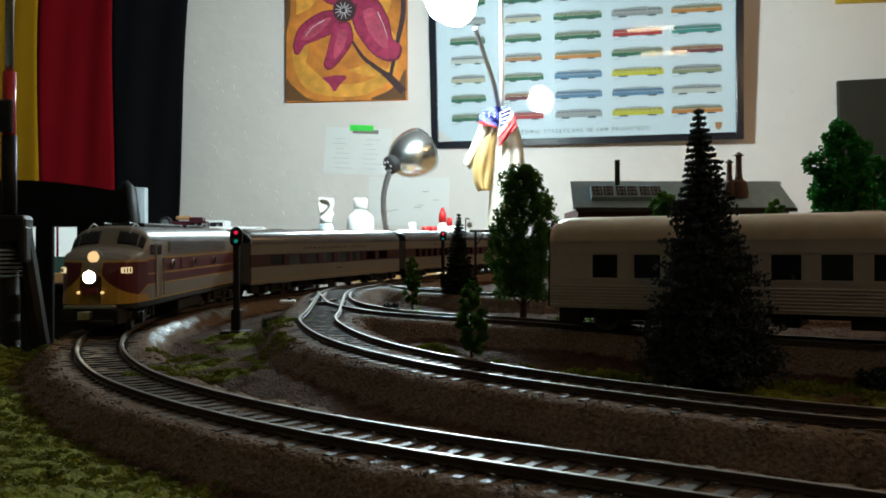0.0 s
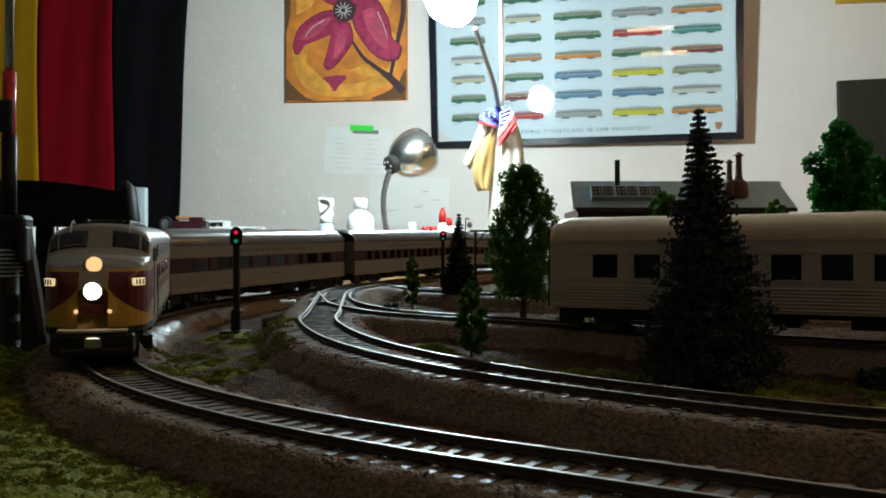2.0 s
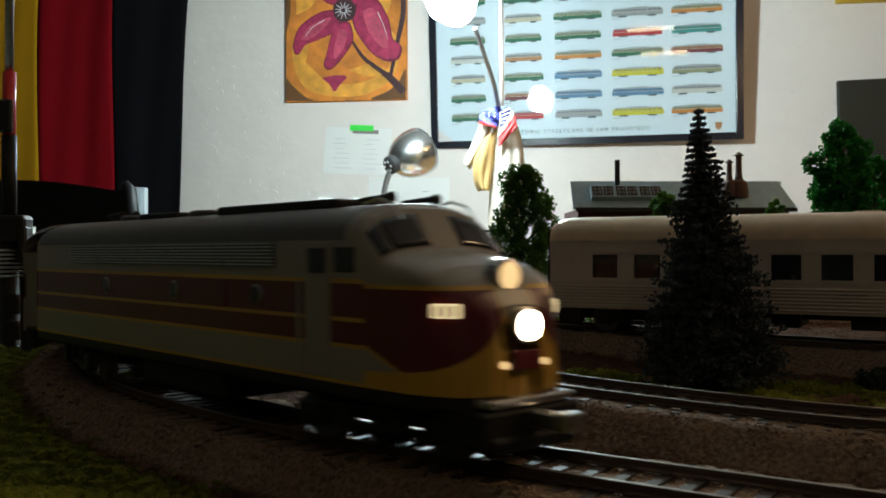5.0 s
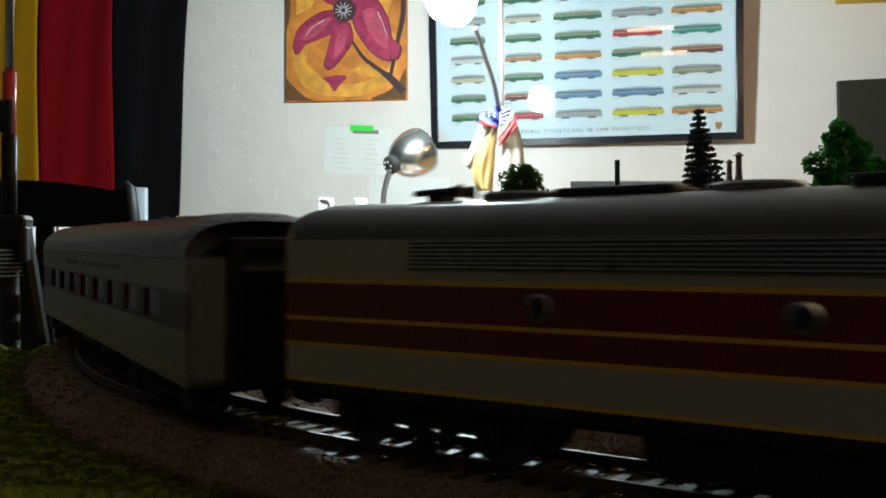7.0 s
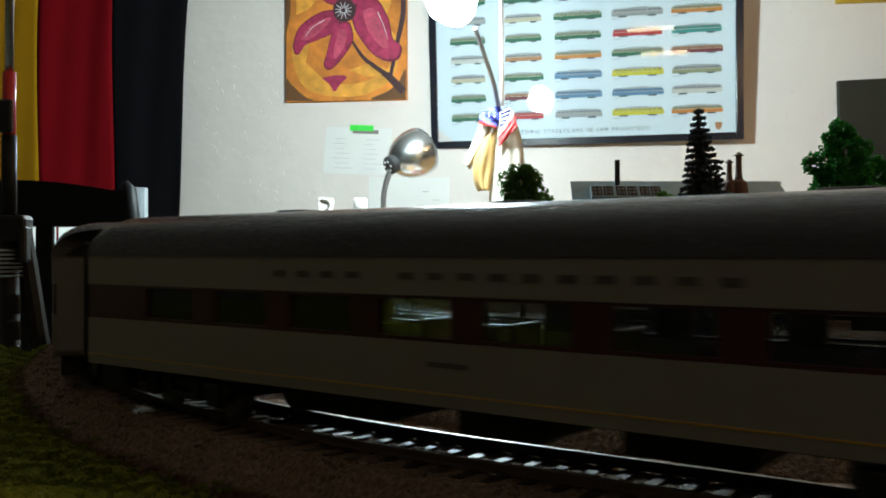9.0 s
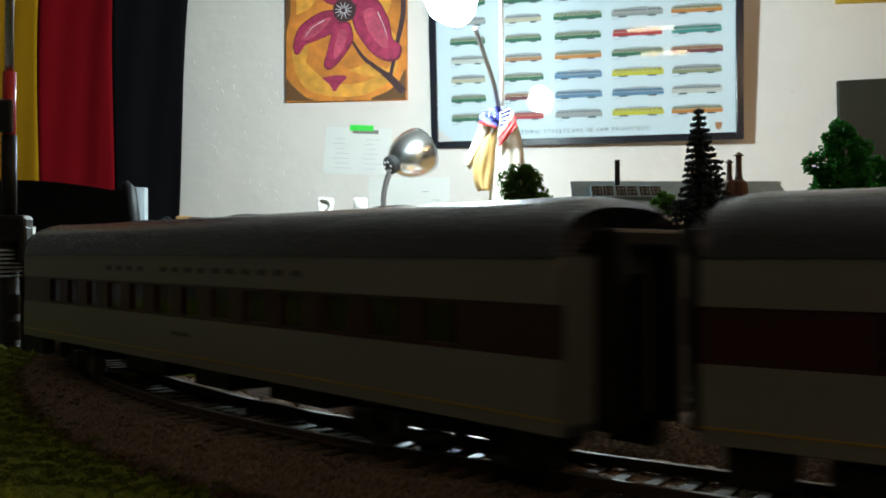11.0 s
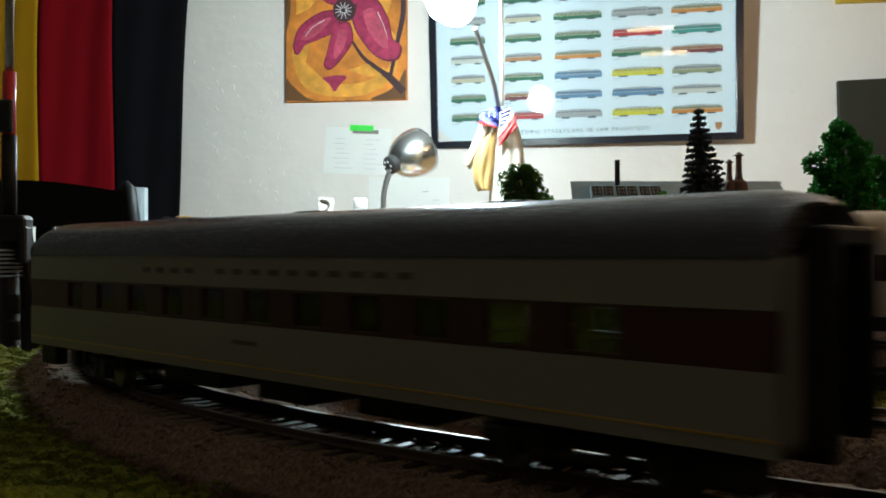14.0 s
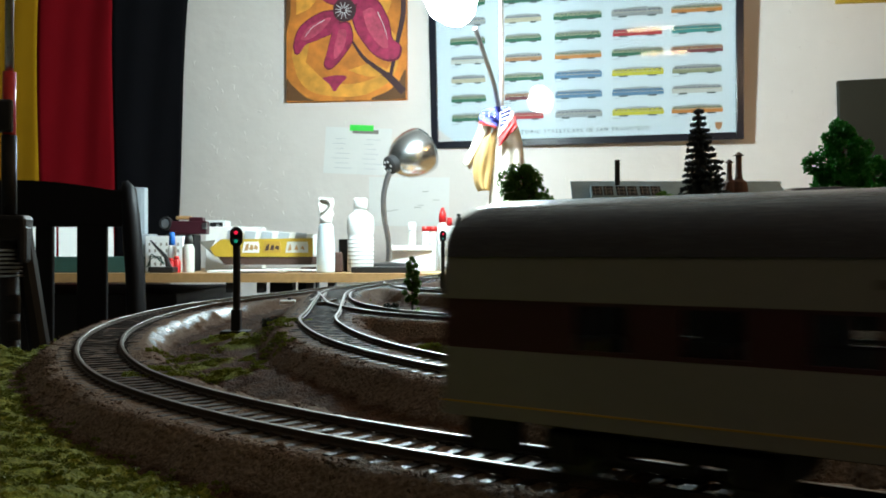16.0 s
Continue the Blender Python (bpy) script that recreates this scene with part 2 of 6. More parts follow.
def lathe_on(bm, profile, m, seg=24):
    b2 = bmesh.new()
    rings = []
    for r, z in profile:
        rings.append([b2.verts.new((max(r, 1e-4) * math.cos(2 * math.pi * k / seg), max(r, 1e-4) * math.sin(2 * math.pi * k / seg), z)) for k in range(seg)])
    for a, b in zip(rings, rings[1:]):
        for k in range(seg):
            b2.faces.new((a[k], a[(k + 1) % seg], b[(k + 1) % seg], b[k]))
    b2.faces.new(rings[0][::-1])
    b2.faces.new(rings[-1])
    bmesh.ops.transform(b2, matrix=m, verts=b2.verts)
    me = bpy.data.meshes.new("tmp")
    b2.to_mesh(me)
    b2.free()
    bm.from_mesh(me)
    bpy.data.meshes.remove(me)
    return bm


def prism(bm, pts, y0, y1, m=None):
    """An outline in x and z, given depth from y0 to y1."""
    a = [bm.verts.new((x, y0, z)) for x, z in pts]
    b = [bm.verts.new((x, y1, z)) for x, z in pts]
    n = len(pts)
    bm.faces.new(a)
    bm.faces.new(b[::-1])
    for k in range(n):
        bm.faces.new((a[k], b[k], b[(k + 1) % n], a[(k + 1) % n]))
    if m:
        bmesh.ops.transform(bm, matrix=m, verts=a + b)
    return bm


# ---- the tracks' lines ----
ARC_C, ARC_R, ARC_A, ARC_B = (0.2258, 0.4913), 0.3855, -2.1677, -3.52
ARC_L = ARC_R * (ARC_A - ARC_B)


def main_line(s):
    """The outer track: a straight, the long curve, a straight. The grade climbs away from the front."""
    a = ARC_A - min(max(s, 0), ARC_L) / ARC_R
    ex = s if s < 0 else max(0, s - ARC_L)
    x = ARC_C[0] + math.cos(a) * ARC_R + math.sin(a) * ex
    y = ARC_C[1] + math.sin(a) * ARC_R - math.cos(a) * ex
    return Vector((x, y, 0.0209 * min(max(0, s - 0.16), 0.75)))


def spline(pts, step=0.006):
    """Points at even steps along a smooth curve through pts."""
    p = [Vector(q) for q in pts]
    p = [2 * p[0] - p[1], *p, 2 * p[-1] - p[-2]]
    out = []
    for i in range(1, len(p) - 2):
        n = max(2, int((p[i + 1] - p[i]).length / step * 3))
        for k in range(n):
            t = k / n
            out.append(0.5 * (2 * p[i] + (p[i + 1] - p[i - 1]) * t + (2 * p[i - 1] - 5 * p[i] + 4 * p[i + 1] - p[i + 2]) * t * t
                              + (3 * p[i] - p[i - 1] - 3 * p[i + 1] + p[i + 2]) * t ** 3))
    out.append(p[-2])
    even, left = [out[0]], step
    for a, b in zip(out, out[1:]):
        d = (b - a).length
        while d >= left > 0:
            a = a + (b - a) * (left / d)
            even.append(a)
            d -= left
            left = step
        left -= d
    return even


def slope_z(x, y):
    return -0.0024 + 0.0245 * y


STEP = 0.0060
MAIN = [main_line(-0.32 + STEP * k) for k in range(int((ARC_L + 0.32 + 0.78) / STEP))]
inner = [(0.2419 + 0.303 * math.cos(a), 0.4628 + 0.303 * math.sin(a)) for a in (-2.0, -2.2, -2.45, -2.7, -2.95, -math.pi)]
inner = [(inner[0][0] + 0.909 * d, inner[0][1] - 0.416 * d) for d in (0.34, 0.22, 0.1)] + inner
inner += [(-0.067, 0.53), (-0.072, 0.60), (-0.069, 0.67), (-0.05, 0.77), (-0.015, 0.88)]
INNER = spline([(x, y, slope_z(x, min(y, 0.62))) for x, y in inner], STEP)
siding = [(-0.069, 0.60), (-0.066, 0.56), (-0.058, 0.517), (-0.045, 0.485), (-0.03, 0.460), (-0.01, 0.441), (0.012, 0.426), (0.037, 0.409),
          (0.062, 0.390), (0.09, 0.368), (0.125, 0.343), (0.17, 0.318), (0.23, 0.292), (0.35, 0.25)]
SIDING = spline([(x, y, slope_z(x, y)) for x, y in siding], STEP)
LOOP = spline([(x, y, 0.0125) for x, y in ((-0.045, 0.80), (-0.022, 0.68), (0.02, 0.60), (0.08, 0.54), (0.16, 0.49), (0.3, 0.43))], STEP)
LINES = [MAIN, INNER, SIDING, LOOP]


def sides(line):
    """At each point of a line: its place and the way to its left, level."""
    out = []
    for i, p in enumerate(line):
        d = line[min(i + 1, len(line) - 1)] - line[max(i - 1, 0)]
        d.z = 0
        d.normalize()
        out.append((p, d, Vector((-d.y, d.x, 0))))
    return out


RAIL_OUTLINE = [(-0.0010, -0.0019), (0.0010, -0.0019), (0.0010, -0.0016), (0.00035, -0.0014), (0.00035, -0.0007), (0.0006, -0.0006), (0.0006, -0.0001),
                (0.0005, 0.0), (-0.0005, 0.0), (-0.0006, -0.0001), (-0.0006, -0.0006), (-0.00035, -0.0007), (-0.00035, -0.0014), (-0.0010, -0.0016)]


def rail(line, offset, thing):
    bm = bmesh.new()
    prev = None
    for p, d, n in sides(line):
        ring = [bm.verts.new(p + n * (offset + a) + Vector((0, 0, b))) for a, b in RAIL_OUTLINE]
        if prev:
            k = len(ring)
            for i in range(k):
                f = bm.faces.new((prev[i], prev[(i + 1) % k], ring[(i + 1) % k], ring[i]))
                f.material_index = 0 if 6 <= i <= 8 else 1
        prev = ring
    return part("rail", bm, [RAIL, RAIL_SIDE], thing)


def track(name, line, label, ties=True):
    t = empty(name, label, "railway track")
    rail(line, 0.00825, t)
    rail(line, -0.00825, t)
    bm = bmesh.new()
    box(bm, (0, 0, -0.0028), (0.0025, 0.031, 0.0018), 0.0003)
    for y in (0.00825, -0.00825):
        box(bm, (0, y, -0.0018), (0.0017, 0.0040, 0.0006))
    first = part("tie", bm, TIE, t)
    for i, (p, d, n) in enumerate(sides(line)):
        ob = first if i == 0 else new("tie", first.data)
        ob.parent = t
        jig = random.uniform(-0.02, 0.02)
        ob.matrix_basis = Matrix.Translation(p) @ Matrix.Rotation(math.atan2(d.y, d.x) + jig, 4, "Z")
        if i > 295:
            break
    return t


# ---- the room ----
WALL_M = pose(0.43, 2.7, 0.0, 0, 0, -8)   # the back wall's own space: x along it, y into it, z up


def structure(name, bm, material, label, m=None):
    ob = part(name, bm, material)
    if m:
        ob.matrix_world = m
    return tagged(ob, label, "", "", "structure")


FLOOR_Z = -0.76
structure("wall_north", boxes(((-0.3, 0.06, 0.6), (6.0, 0.12, 2.8))), WALL, "rough white plastered wall", WALL_M)
# three unseen walls, their colour lowered to cut the bounced light
structure("wall_west", boxes(((-2.3, 0.6, 0.6), (0.12, 5.4, 2.8))), LOW_BOUNCE, "plain unseen wall, darkened to cut bounced light")
structure("wall_east", boxes(((2.5, 0.6, 0.6), (0.12, 5.4, 2.8))), LOW_BOUNCE, "plain unseen wall, darkened to cut bounced light")
structure("wall_south", boxes(((0.1, -1.9, 0.6), (5.0, 0.12, 2.8))), LOW_BOUNCE, "plain unseen wall, darkened to cut bounced light")
structure("floor", boxes(((0.1, 0.7, FLOOR_Z - 0.05), (5.4, 5.8, 0.1))), CARPET, "dark carpeted floor")
structure("ceiling", boxes(((0.1, 0.7, 1.85), (5.4, 5.8, 0.1))), CEIL, "plain white ceiling")


# ---- the layout's ground ----
def ground_sheet():
    step = 0.0025
    xs = np.arange(-0.42, 0.95, step)
    ys = np.concatenate([np.arange(0.05, 0.8, step), np.arange(0.8, 1.66, step * 2.4)])
    X, Y = np.meshgrid(xs, ys)
    best = np.full(X.shape, 9.0)
    wsum, zsum = np.zeros(X.shape), np.zeros(X.shape)
    inside = np.zeros(X.shape)
    for li, line in enumerate(LINES):
        for p, d, n in sides(line)[::2]:
            dx, dy = X - p.x, Y - p.y
            q = dx * dx + dy * dy
            w = 1 / (q * q + 1e-9)
            wsum += w
            zsum += w * p.z
            closer = q < best
            best = np.where(closer, q, best)
    # signed distance to the outer track: positive on its outer side
    dm, sd = np.full(X.shape, 9.0), np.zeros(X.shape)
    for p, d, n in sides(MAIN):
        dx, dy = X - p.x, Y - p.y
        q = dx * dx + dy * dy
        c = q < dm
        dm = np.where(c, q, dm)
        sd = np.where(c, dx * n.x + dy * n.y, sd)
    dist = np.sqrt(best)
    zt = zsum / wsum
    rng = np.random.RandomState(4)

    def noise2(freq, seed):
        r = np.random.RandomState(seed)
        out = np.zeros(X.shape)
        for _ in range(9):
            a, ph = r.uniform(0, 2 * np.pi), r.uniform(0, 6.28)
            f = freq * r.uniform(0.6, 1.6)
            out += np.sin((X * np.cos(a) + Y * np.sin(a)) * f + ph + 1.3 * np.sin((X * np.sin(a) - Y * np.cos(a)) * f * 0.7 + ph))
        return out / 9 * 1.6

    wob = dist + 0.0016 * noise2(160, 1) + 0.0008 * noise2(500, 2)
    t = np.clip((wob - 0.0178) / 0.0105, 0, 1)
    t = t * t * (3 - 2 * t)
    Z = zt - 0.0023 - 0.0078 * t + 0.0003 * np.clip((dist - 0.0105) / 0.002, 0, 1) * (1 - t)
    rough = np.clip((dist - 0.017) / 0.01, 0, 1)
    Z += rough * (0.0012 * noise2(90, 3) + 0.0007 * noise2(420, 5) + rng.normal(0, 0.00035, X.shape))
    Z += (1 - rough) * rng.normal(0, 0.00018, X.shape)
    outer = sd > 0
    grassy = np.clip((np.where(outer, dist - 0.0275 + 0.002 * noise2(120, 12), -1)) / 0.005, 0, 1)
    # patches of turf between and behind the tracks
    patch = np.zeros(X.shape)
    for px, py, r in ((-0.098, 0.35, 0.02), (-0.085, 0.40, 0.022), (-0.105, 0.435, 0.018), (-0.078, 0.325, 0.014), (0.05, 0.275, 0.02), (0.09, 0.26, 0.03), (0.03, 0.29, 0.018),
                      (0.14, 0.25, 0.03), (0.0, 0.315, 0.02), (-0.03, 0.55, 0.03), (0.19, 0.24, 0.03)):
        patch = np.maximum(patch, np.clip(1.25 - np.hypot(X - px, Y - py) / r, 0, 1))
    Z += patch * 0.0012 * (1 + noise2(700, 8))
    Z += grassy * (0.001 * noise2(900, 9) * 0.6 + np.abs(rng.normal(0, 0.0006, X.shape)))
    Z += np.where(outer, 0.0125 * np.clip((dist - 0.030) / 0.06, 0, 1), 0)
    grassv = np.clip(np.maximum(grassy, patch * 0.85), 0, 1)
    ballast = np.clip(1.3 - np.clip((wob - 0.0175) / 0.0115, 0, 2), 0, 1)
    # pale loose stone on the far curve's inner shoulder, lamp sheen painted in
    lit_stone = np.clip(1 - np.abs(-sd - 0.0205 + 0.002 * noise2(220, 14)) / 0.0042, 0, 1) * np.clip((Y - 0.36) / 0.05, 0, 1) * np.clip((0.62 - Y) / 0.06, 0, 1) * (sd < 0)
    keep = (sd < 0.034) | (Y < 0.40 + 0.15 * np.clip(X + 0.2, -0.3, 0.05))
    keep &= (Y < 1.62)
    me = bpy.data.meshes.new("ground")
    ny, nx = X.shape
    idx = -np.ones(ny * nx, int)
    k = keep.ravel()
    idx[k] = np.arange(k.sum())
    verts = np.column_stack([X.ravel()[k], Y.ravel()[k], Z.ravel()[k]])
    ii = np.arange(ny * nx).reshape(ny, nx)
    q = np.stack([ii[:-1, :-1], ii[:-1, 1:], ii[1:, 1:], ii[1:, :-1]], -1).reshape(-1, 4)
    q = q[k[q].all(1)]
    f = idx[q]
    # a skirt round the edge, so that the sheet has thickness
    e = np.concatenate([f[:, [0, 1]], f[:, [1, 2]], f[:, [2, 3]], f[:, [3, 0]]])
    have = {(int(a), int(b)) for a, b in e}
    rim = [(a, b) for a, b in have if (b, a) not in have]
    low = {}
    vl = [tuple(v) for v in verts]
    fl = [tuple(int(i) for i in r) for r in f]
    for a, b in rim:
        for v in (a, b):
            if v not in low:
                low[v] = len(vl)
                vl.append((vl[v][0], vl[v][1], -0.06))
        fl.append((b, a, low[a], low[b]))
    me.from_pydata(vl, [], fl)
    pad = np.zeros(len(vl) - len(verts))
    for name, arr in (("grass", grassv), ("ballast", ballast), ("lit_stone", lit_stone)):
        at = me.attributes.new(name, "FLOAT", "POINT")
        at.data.foreach_set("value", np.concatenate([arr.ravel()[k], pad]).astype(np.float32))
    me.materials.append(GROUND)
    for p in me.polygons:
        p.use_smooth = True
    ob = new("ground", me)
    tagged(ob, "model landscape of brown earth, ballast and green turf", "", "", "structure")
    grid = {}

    def height(x, y):
        i, j = int(round((x - xs[0]) / step)), int(np.argmin(np.abs(ys - y)))
        return float(Z[min(max(j, 0), ny - 1), min(max(i, 0), nx - 1)])
    return height


height = ground_sheet()

track("main_track", MAIN, "curved nickel-silver model railway track on dark ties")
track("inner_track", INNER, "inner curved model railway track with a turnout")
track("siding_track", SIDING, "siding of model railway track beneath the parked coach")
track("loop_track", LOOP, "far loop of model railway track")


# ---- vehicles ----
def loft(bm, sections, mi=None, close=False):
    """Skins rings of equal length; mi(face centre) gives the material."""
    rings = [[bm.verts.new(v) for v in s] for s in sections]
    n = len(rings[0])
    for a, b in zip(rings, rings[1:]):
        for k in range(n if close else n - 1):
            f = bm.faces.new((a[k], a[(k + 1) % n], b[(k + 1) % n], b[k]))
            if mi:
                f.material_index = mi(f.calc_center_median())
    return rings


def truck(parent, x, length=0.030, wheel=0.0056, axles=2):
    t = part("truck", bmesh_truck(length, wheel), L_DARK, parent)
    t.location = (x, 0, 0)
    for k in range(axles):
        ax = (k / (axles - 1) - 0.5) * length * 0.98
        for sy in (1, -1):
            bm = bmesh.new()
            lathe_on(bm, [(wheel, 0.0), (wheel, 0.0022), (wheel + 0.0007, 0.0023), (wheel + 0.0007, 0.0029)],
                     pose(ax, sy * 0.0104, wheel + 0.0001, 90 * sy, 0, 0), 16)
            part("wheel", bm, GRILLE, t, "dull steel wheel")
    return t


def bmesh_truck(length, wheel):
    bm = bmesh.new()
    for sy in (1, -1):
        y = sy * 0.0128
        box(bm, (0, y, wheel + 0.0012), (length * 1.25, 0.0022, 0.0026), 0.0005)
        for sx in (-0.5, 0.5):
            box(bm, (sx * length * 0.98, y + sy * 0.001, wheel), (0.0052, 0.003, 0.0052), 0.0006)
            box(bm, (sx * length * 0.45, y + sy * 0.0008, wheel + 0.0005), (0.0034, 0.0026, 0.0044), 0.0004)
        box(bm, (0, y + sy * 0.0008, wheel - 0.0014), (length * 0.5, 0.002, 0.0016), 0.0004)
    box(bm, (0, 0, wheel + 0.0025), (0.010, 0.026, 0.003), 0.0005)
    box(bm, (0, 0, wheel + 0.0005), (length * 1.1, 0.012, 0.003))
    return bm


def half_outline(hw, z0, eave, top, n=8, levels=()):
    """Outline of a body from the foot of one side over the roof to the other's, crowned above the eave."""
    side = sorted({z0, eave, *[z for z in levels if z0 < z < eave]})
    pts = [(hw, z) for z in side]
    for k in range(1, n + 1):
        a = math.pi / 2 * k / n
        pts.append((hw * math.cos(a) ** 0.75, eave + (top - eave) * math.sin(a) ** 0.9))
    return pts + [(-y, z) for y, z in pts[-2::-1]]


LOCO_L, COACH_L, GAP = 0.203, 0.241, 0.0104
LEVELS = (0.0126, 0.0133, 0.0195, 0.0203, 0.0245, 0.0253, 0.0317, 0.0326)


def nose_paint(h):
    """A yellow chin that narrows upwards between two maroon cheeks with yellow edges, grey above."""
    m = mat("locomotive_nose_paint", (0.24, 0.225, 0.195), 0.38, var=0.08, scale=60)
    nt = m.node_tree
    b = nt.nodes["Principled BSDF"]
    tc, sep = nt.nodes.new("ShaderNodeTexCoord"), nt.nodes.new("ShaderNodeSeparateXYZ")
    nt.links.new(tc.outputs["Object"], sep.inputs[0])
    x, y, z = sep.outputs

    def op(kind, a, c, d=None):
        n = nt.nodes.new("ShaderNodeMath")
        n.operation = kind
        for sock, v in zip(n.inputs, (a, c, d)):
            if isinstance(v, (int, float)):
                sock.default_value = v
            elif v is not None:
                nt.links.new(v, sock)
        return n.outputs[0]

    def ramp(src, lo, hi, a, c):
        r = nt.nodes.new("ShaderNodeMapRange")
        for i, v in enumerate((lo, hi, a, c)):
            r.inputs[i + 1].default_value = v
        nt.links.new(src, r.inputs[0])
        return r.outputs[0]

    def layer(fac, under, color):
        mx = nt.nodes.new("ShaderNodeMix")
        mx.data_type = "RGBA"
        nt.links.new(fac, mx.inputs[0])
        nt.links.new(under, mx.inputs[6])
        mx.inputs[7].default_value = (*color, 1)
        return mx.outputs[2]

    edge = op("ADD", op("MULTIPLY", op("POWER", ramp(z, 0.0138, 0.0263, 1, 0), 1.6), 0.0172), 0.0040)
    out = op("SUBTRACT", op("ABSOLUTE", y, 0), edge)
    low = ramp(x, h - 0.0245, h - 0.012, 0.0200, 0.0145)
    below = op("LESS_THAN", z, 0.0317)
    cheek = op("MULTIPLY", op("MULTIPLY", op("GREATER_THAN", out, 0.0006), op("LESS_THAN", z, 0.0309)), op("GREATER_THAN", z, op("ADD", low, 0.0006)))
    line = op("MULTIPLY", op("MULTIPLY", op("GREATER_THAN", out, 0.0), below), op("GREATER_THAN", z, low))
    chin = op("MAXIMUM", op("MULTIPLY", op("LESS_THAN", out, 0.0003), op("LESS_THAN", z, 0.0262)), op("MULTIPLY", op("LESS_THAN", z, 0.0147), op("GREATER_THAN", x, h - 0.014)))
    c = b.inputs["Base Color"].links[0].from_socket
    c = layer(line, c, (0.46, 0.27, 0.04))
    c = layer(chin, c, (0.46, 0.27, 0.04))
    c = layer(cheek, c, (0.10, 0.010, 0.016))
    nt.links.new(c, b.inputs["Base Color"])
    return m


def locomotive():
    t = empty("diesel_locomotive", "streamlined grey model diesel locomotive with maroon band and yellow nose", "locomotive")
    h = LOCO_L / 2 - 0.003
    # x, half width, eave, top
    prof = [(-h, 0.0172, 0.0395, 0.0468), (-h + 0.004, 0.0175, 0.040, 0.0475), (h - 0.040, 0.0175, 0.040, 0.0475), (h - 0.0285, 0.0175, 0.0398, 0.0474),
            (h - 0.0260, 0.0174, 0.0392, 0.0463), (h - 0.0232, 0.0173, 0.0372, 0.0425), (h - 0.0204, 0.0171, 0.0348, 0.0386), (h - 0.0188, 0.0170, 0.0342, 0.0377),
            (h - 0.0125, 0.0165, 0.0332, 0.0367), (h - 0.0080, 0.0154, 0.0318, 0.0353), (h - 0.0045, 0.0136, 0.0298, 0.0333),
            (h - 0.0020, 0.0112, 0.0275, 0.0308), (h - 0.0005, 0.0080, 0.0252, 0.0282), (h, 0.0048, 0.0235, 0.0258)]
    marks = [0.0126, 0.0133, 0.0145, 0.0158, 0.0171, 0.0183, 0.0195, 0.0203, 0.0214, 0.0224, 0.0235, 0.0245, 0.0253, 0.0263, 0.0274, 0.0285, 0.0296, 0.0307, 0.0317, 0.0326]

    def ring(x, hw, eave, top):
        side = [0.0105] + [min(z, eave - 0.00012 * (len(marks) - i)) for i, z in enumerate(marks)] + [eave]
        pts = [(hw, z) for z in side]
        for k in range(1, 9):
            a = math.pi / 2 * k / 8
            pts.append((hw * math.cos(a) ** 0.8, eave + (top - eave) * math.sin(a) ** 0.9))
        pts = pts + [(-y, z) for y, z in pts[-2::-1]]
        out = []
        for y, z in pts:
            # the nose leans back towards its top
            out.append((x - max(0, (z - 0.014)) * 0.10 * max(0, (x - (h - 0.02)) / 0.02), y, z))
        return out

    def colour(c):
        if c.z > 0.0405 and c.x < h - 0.03:
            return 3
        if c.z > 0.0326:
            return 0
        if c.z < 0.0126:
            return 4
        if c.x > h - 0.0245:
            return 5
        for a, b, m in ((0, 0.0126, 4), (0.0126, 0.0133, 2), (0.0133, 0.0195, 0), (0.0195, 0.0203, 2), (0.0203, 0.0245, 1), (0.0245, 0.0253, 2), (0.0253, 0.0317, 1), (0.0317, 0.0326, 2)):
            if a <= c.z < b:
                return m
        return 0

    fine = []
    for a, b in zip(prof, prof[1:]):
        n = 14 if a[0] > h - 0.024 else (6 if a[0] > h - 0.045 else 2)
        for k in range(n):
            fine.append([a[i] + (b[i] - a[i]) * k / n for i in range(4)])
    fine.append(prof[-1])
    bm = bmesh.new()
    rings = loft(bm, [ring(*p) for p in fine], colour)
    f = bm.faces.new(rings[0])
    f.material_index = 4
    f = bm.faces.new(rings[-1][::-1])
    f.material_index = 2
    part("body", bm, [L_GREY, L_MAROON, L_YELLOW, L_ROOF, L_DARK, nose_paint(h)], t, smooth=True)
    # side grille, windows, doors, portholes
    for sy in (1, -1):
        y = sy * 0.0176
        bm = boxes(((-0.012, y, 0.0372), (0.112, 0.0006, 0.0052)))
        g = part("side_grille", bm, GRILLE, t, "dark louvred side grille")
        for k in range(7):
            part("louvre", boxes(((-0.012, y + sy * 0.0004, 0.0350 + k * 0.00075), (0.112, 0.0006, 0.0003))), STEEL, g)
        for x in (-0.042, -0.001, 0.037):
            bm = bmesh.new()
            lathe_on(bm, [(0.0023, 0), (0.0023, 0.0005), (0.0019, 0.0007)], pose(x, y - sy * 0.0002, 0.0285, -90 * sy, 0, 0), 20)
            p = part("porthole", bm, STEEL, t, "round porthole with steel rim")
            bm = bmesh.new()
            lathe_on(bm, [(0.0019, 0), (0.0019, 0.0008)], pose(x, y - sy * 0.0002, 0.0285, -90 * sy, 0, 0), 20)
            part("pane", bm, BLACKGLOSS, p)
        part("side_door", boxes(((0.020, y - sy * 0.0001, 0.0285), (0.0075, 0.0006, 0.0062)), bevel=0.0002), L_MAROON, t)
        d = part("cab_door", boxes(((h - 0.039, y, 0.0265), (0.0085, 0.0006, 0.026)), bevel=0.0002), L_GREY, t)
        part("door_window", boxes(((h - 0.039, y + sy * 0.0004, 0.0360), (0.0055, 0.0004, 0.0048))), BLACKGLOSS, d)
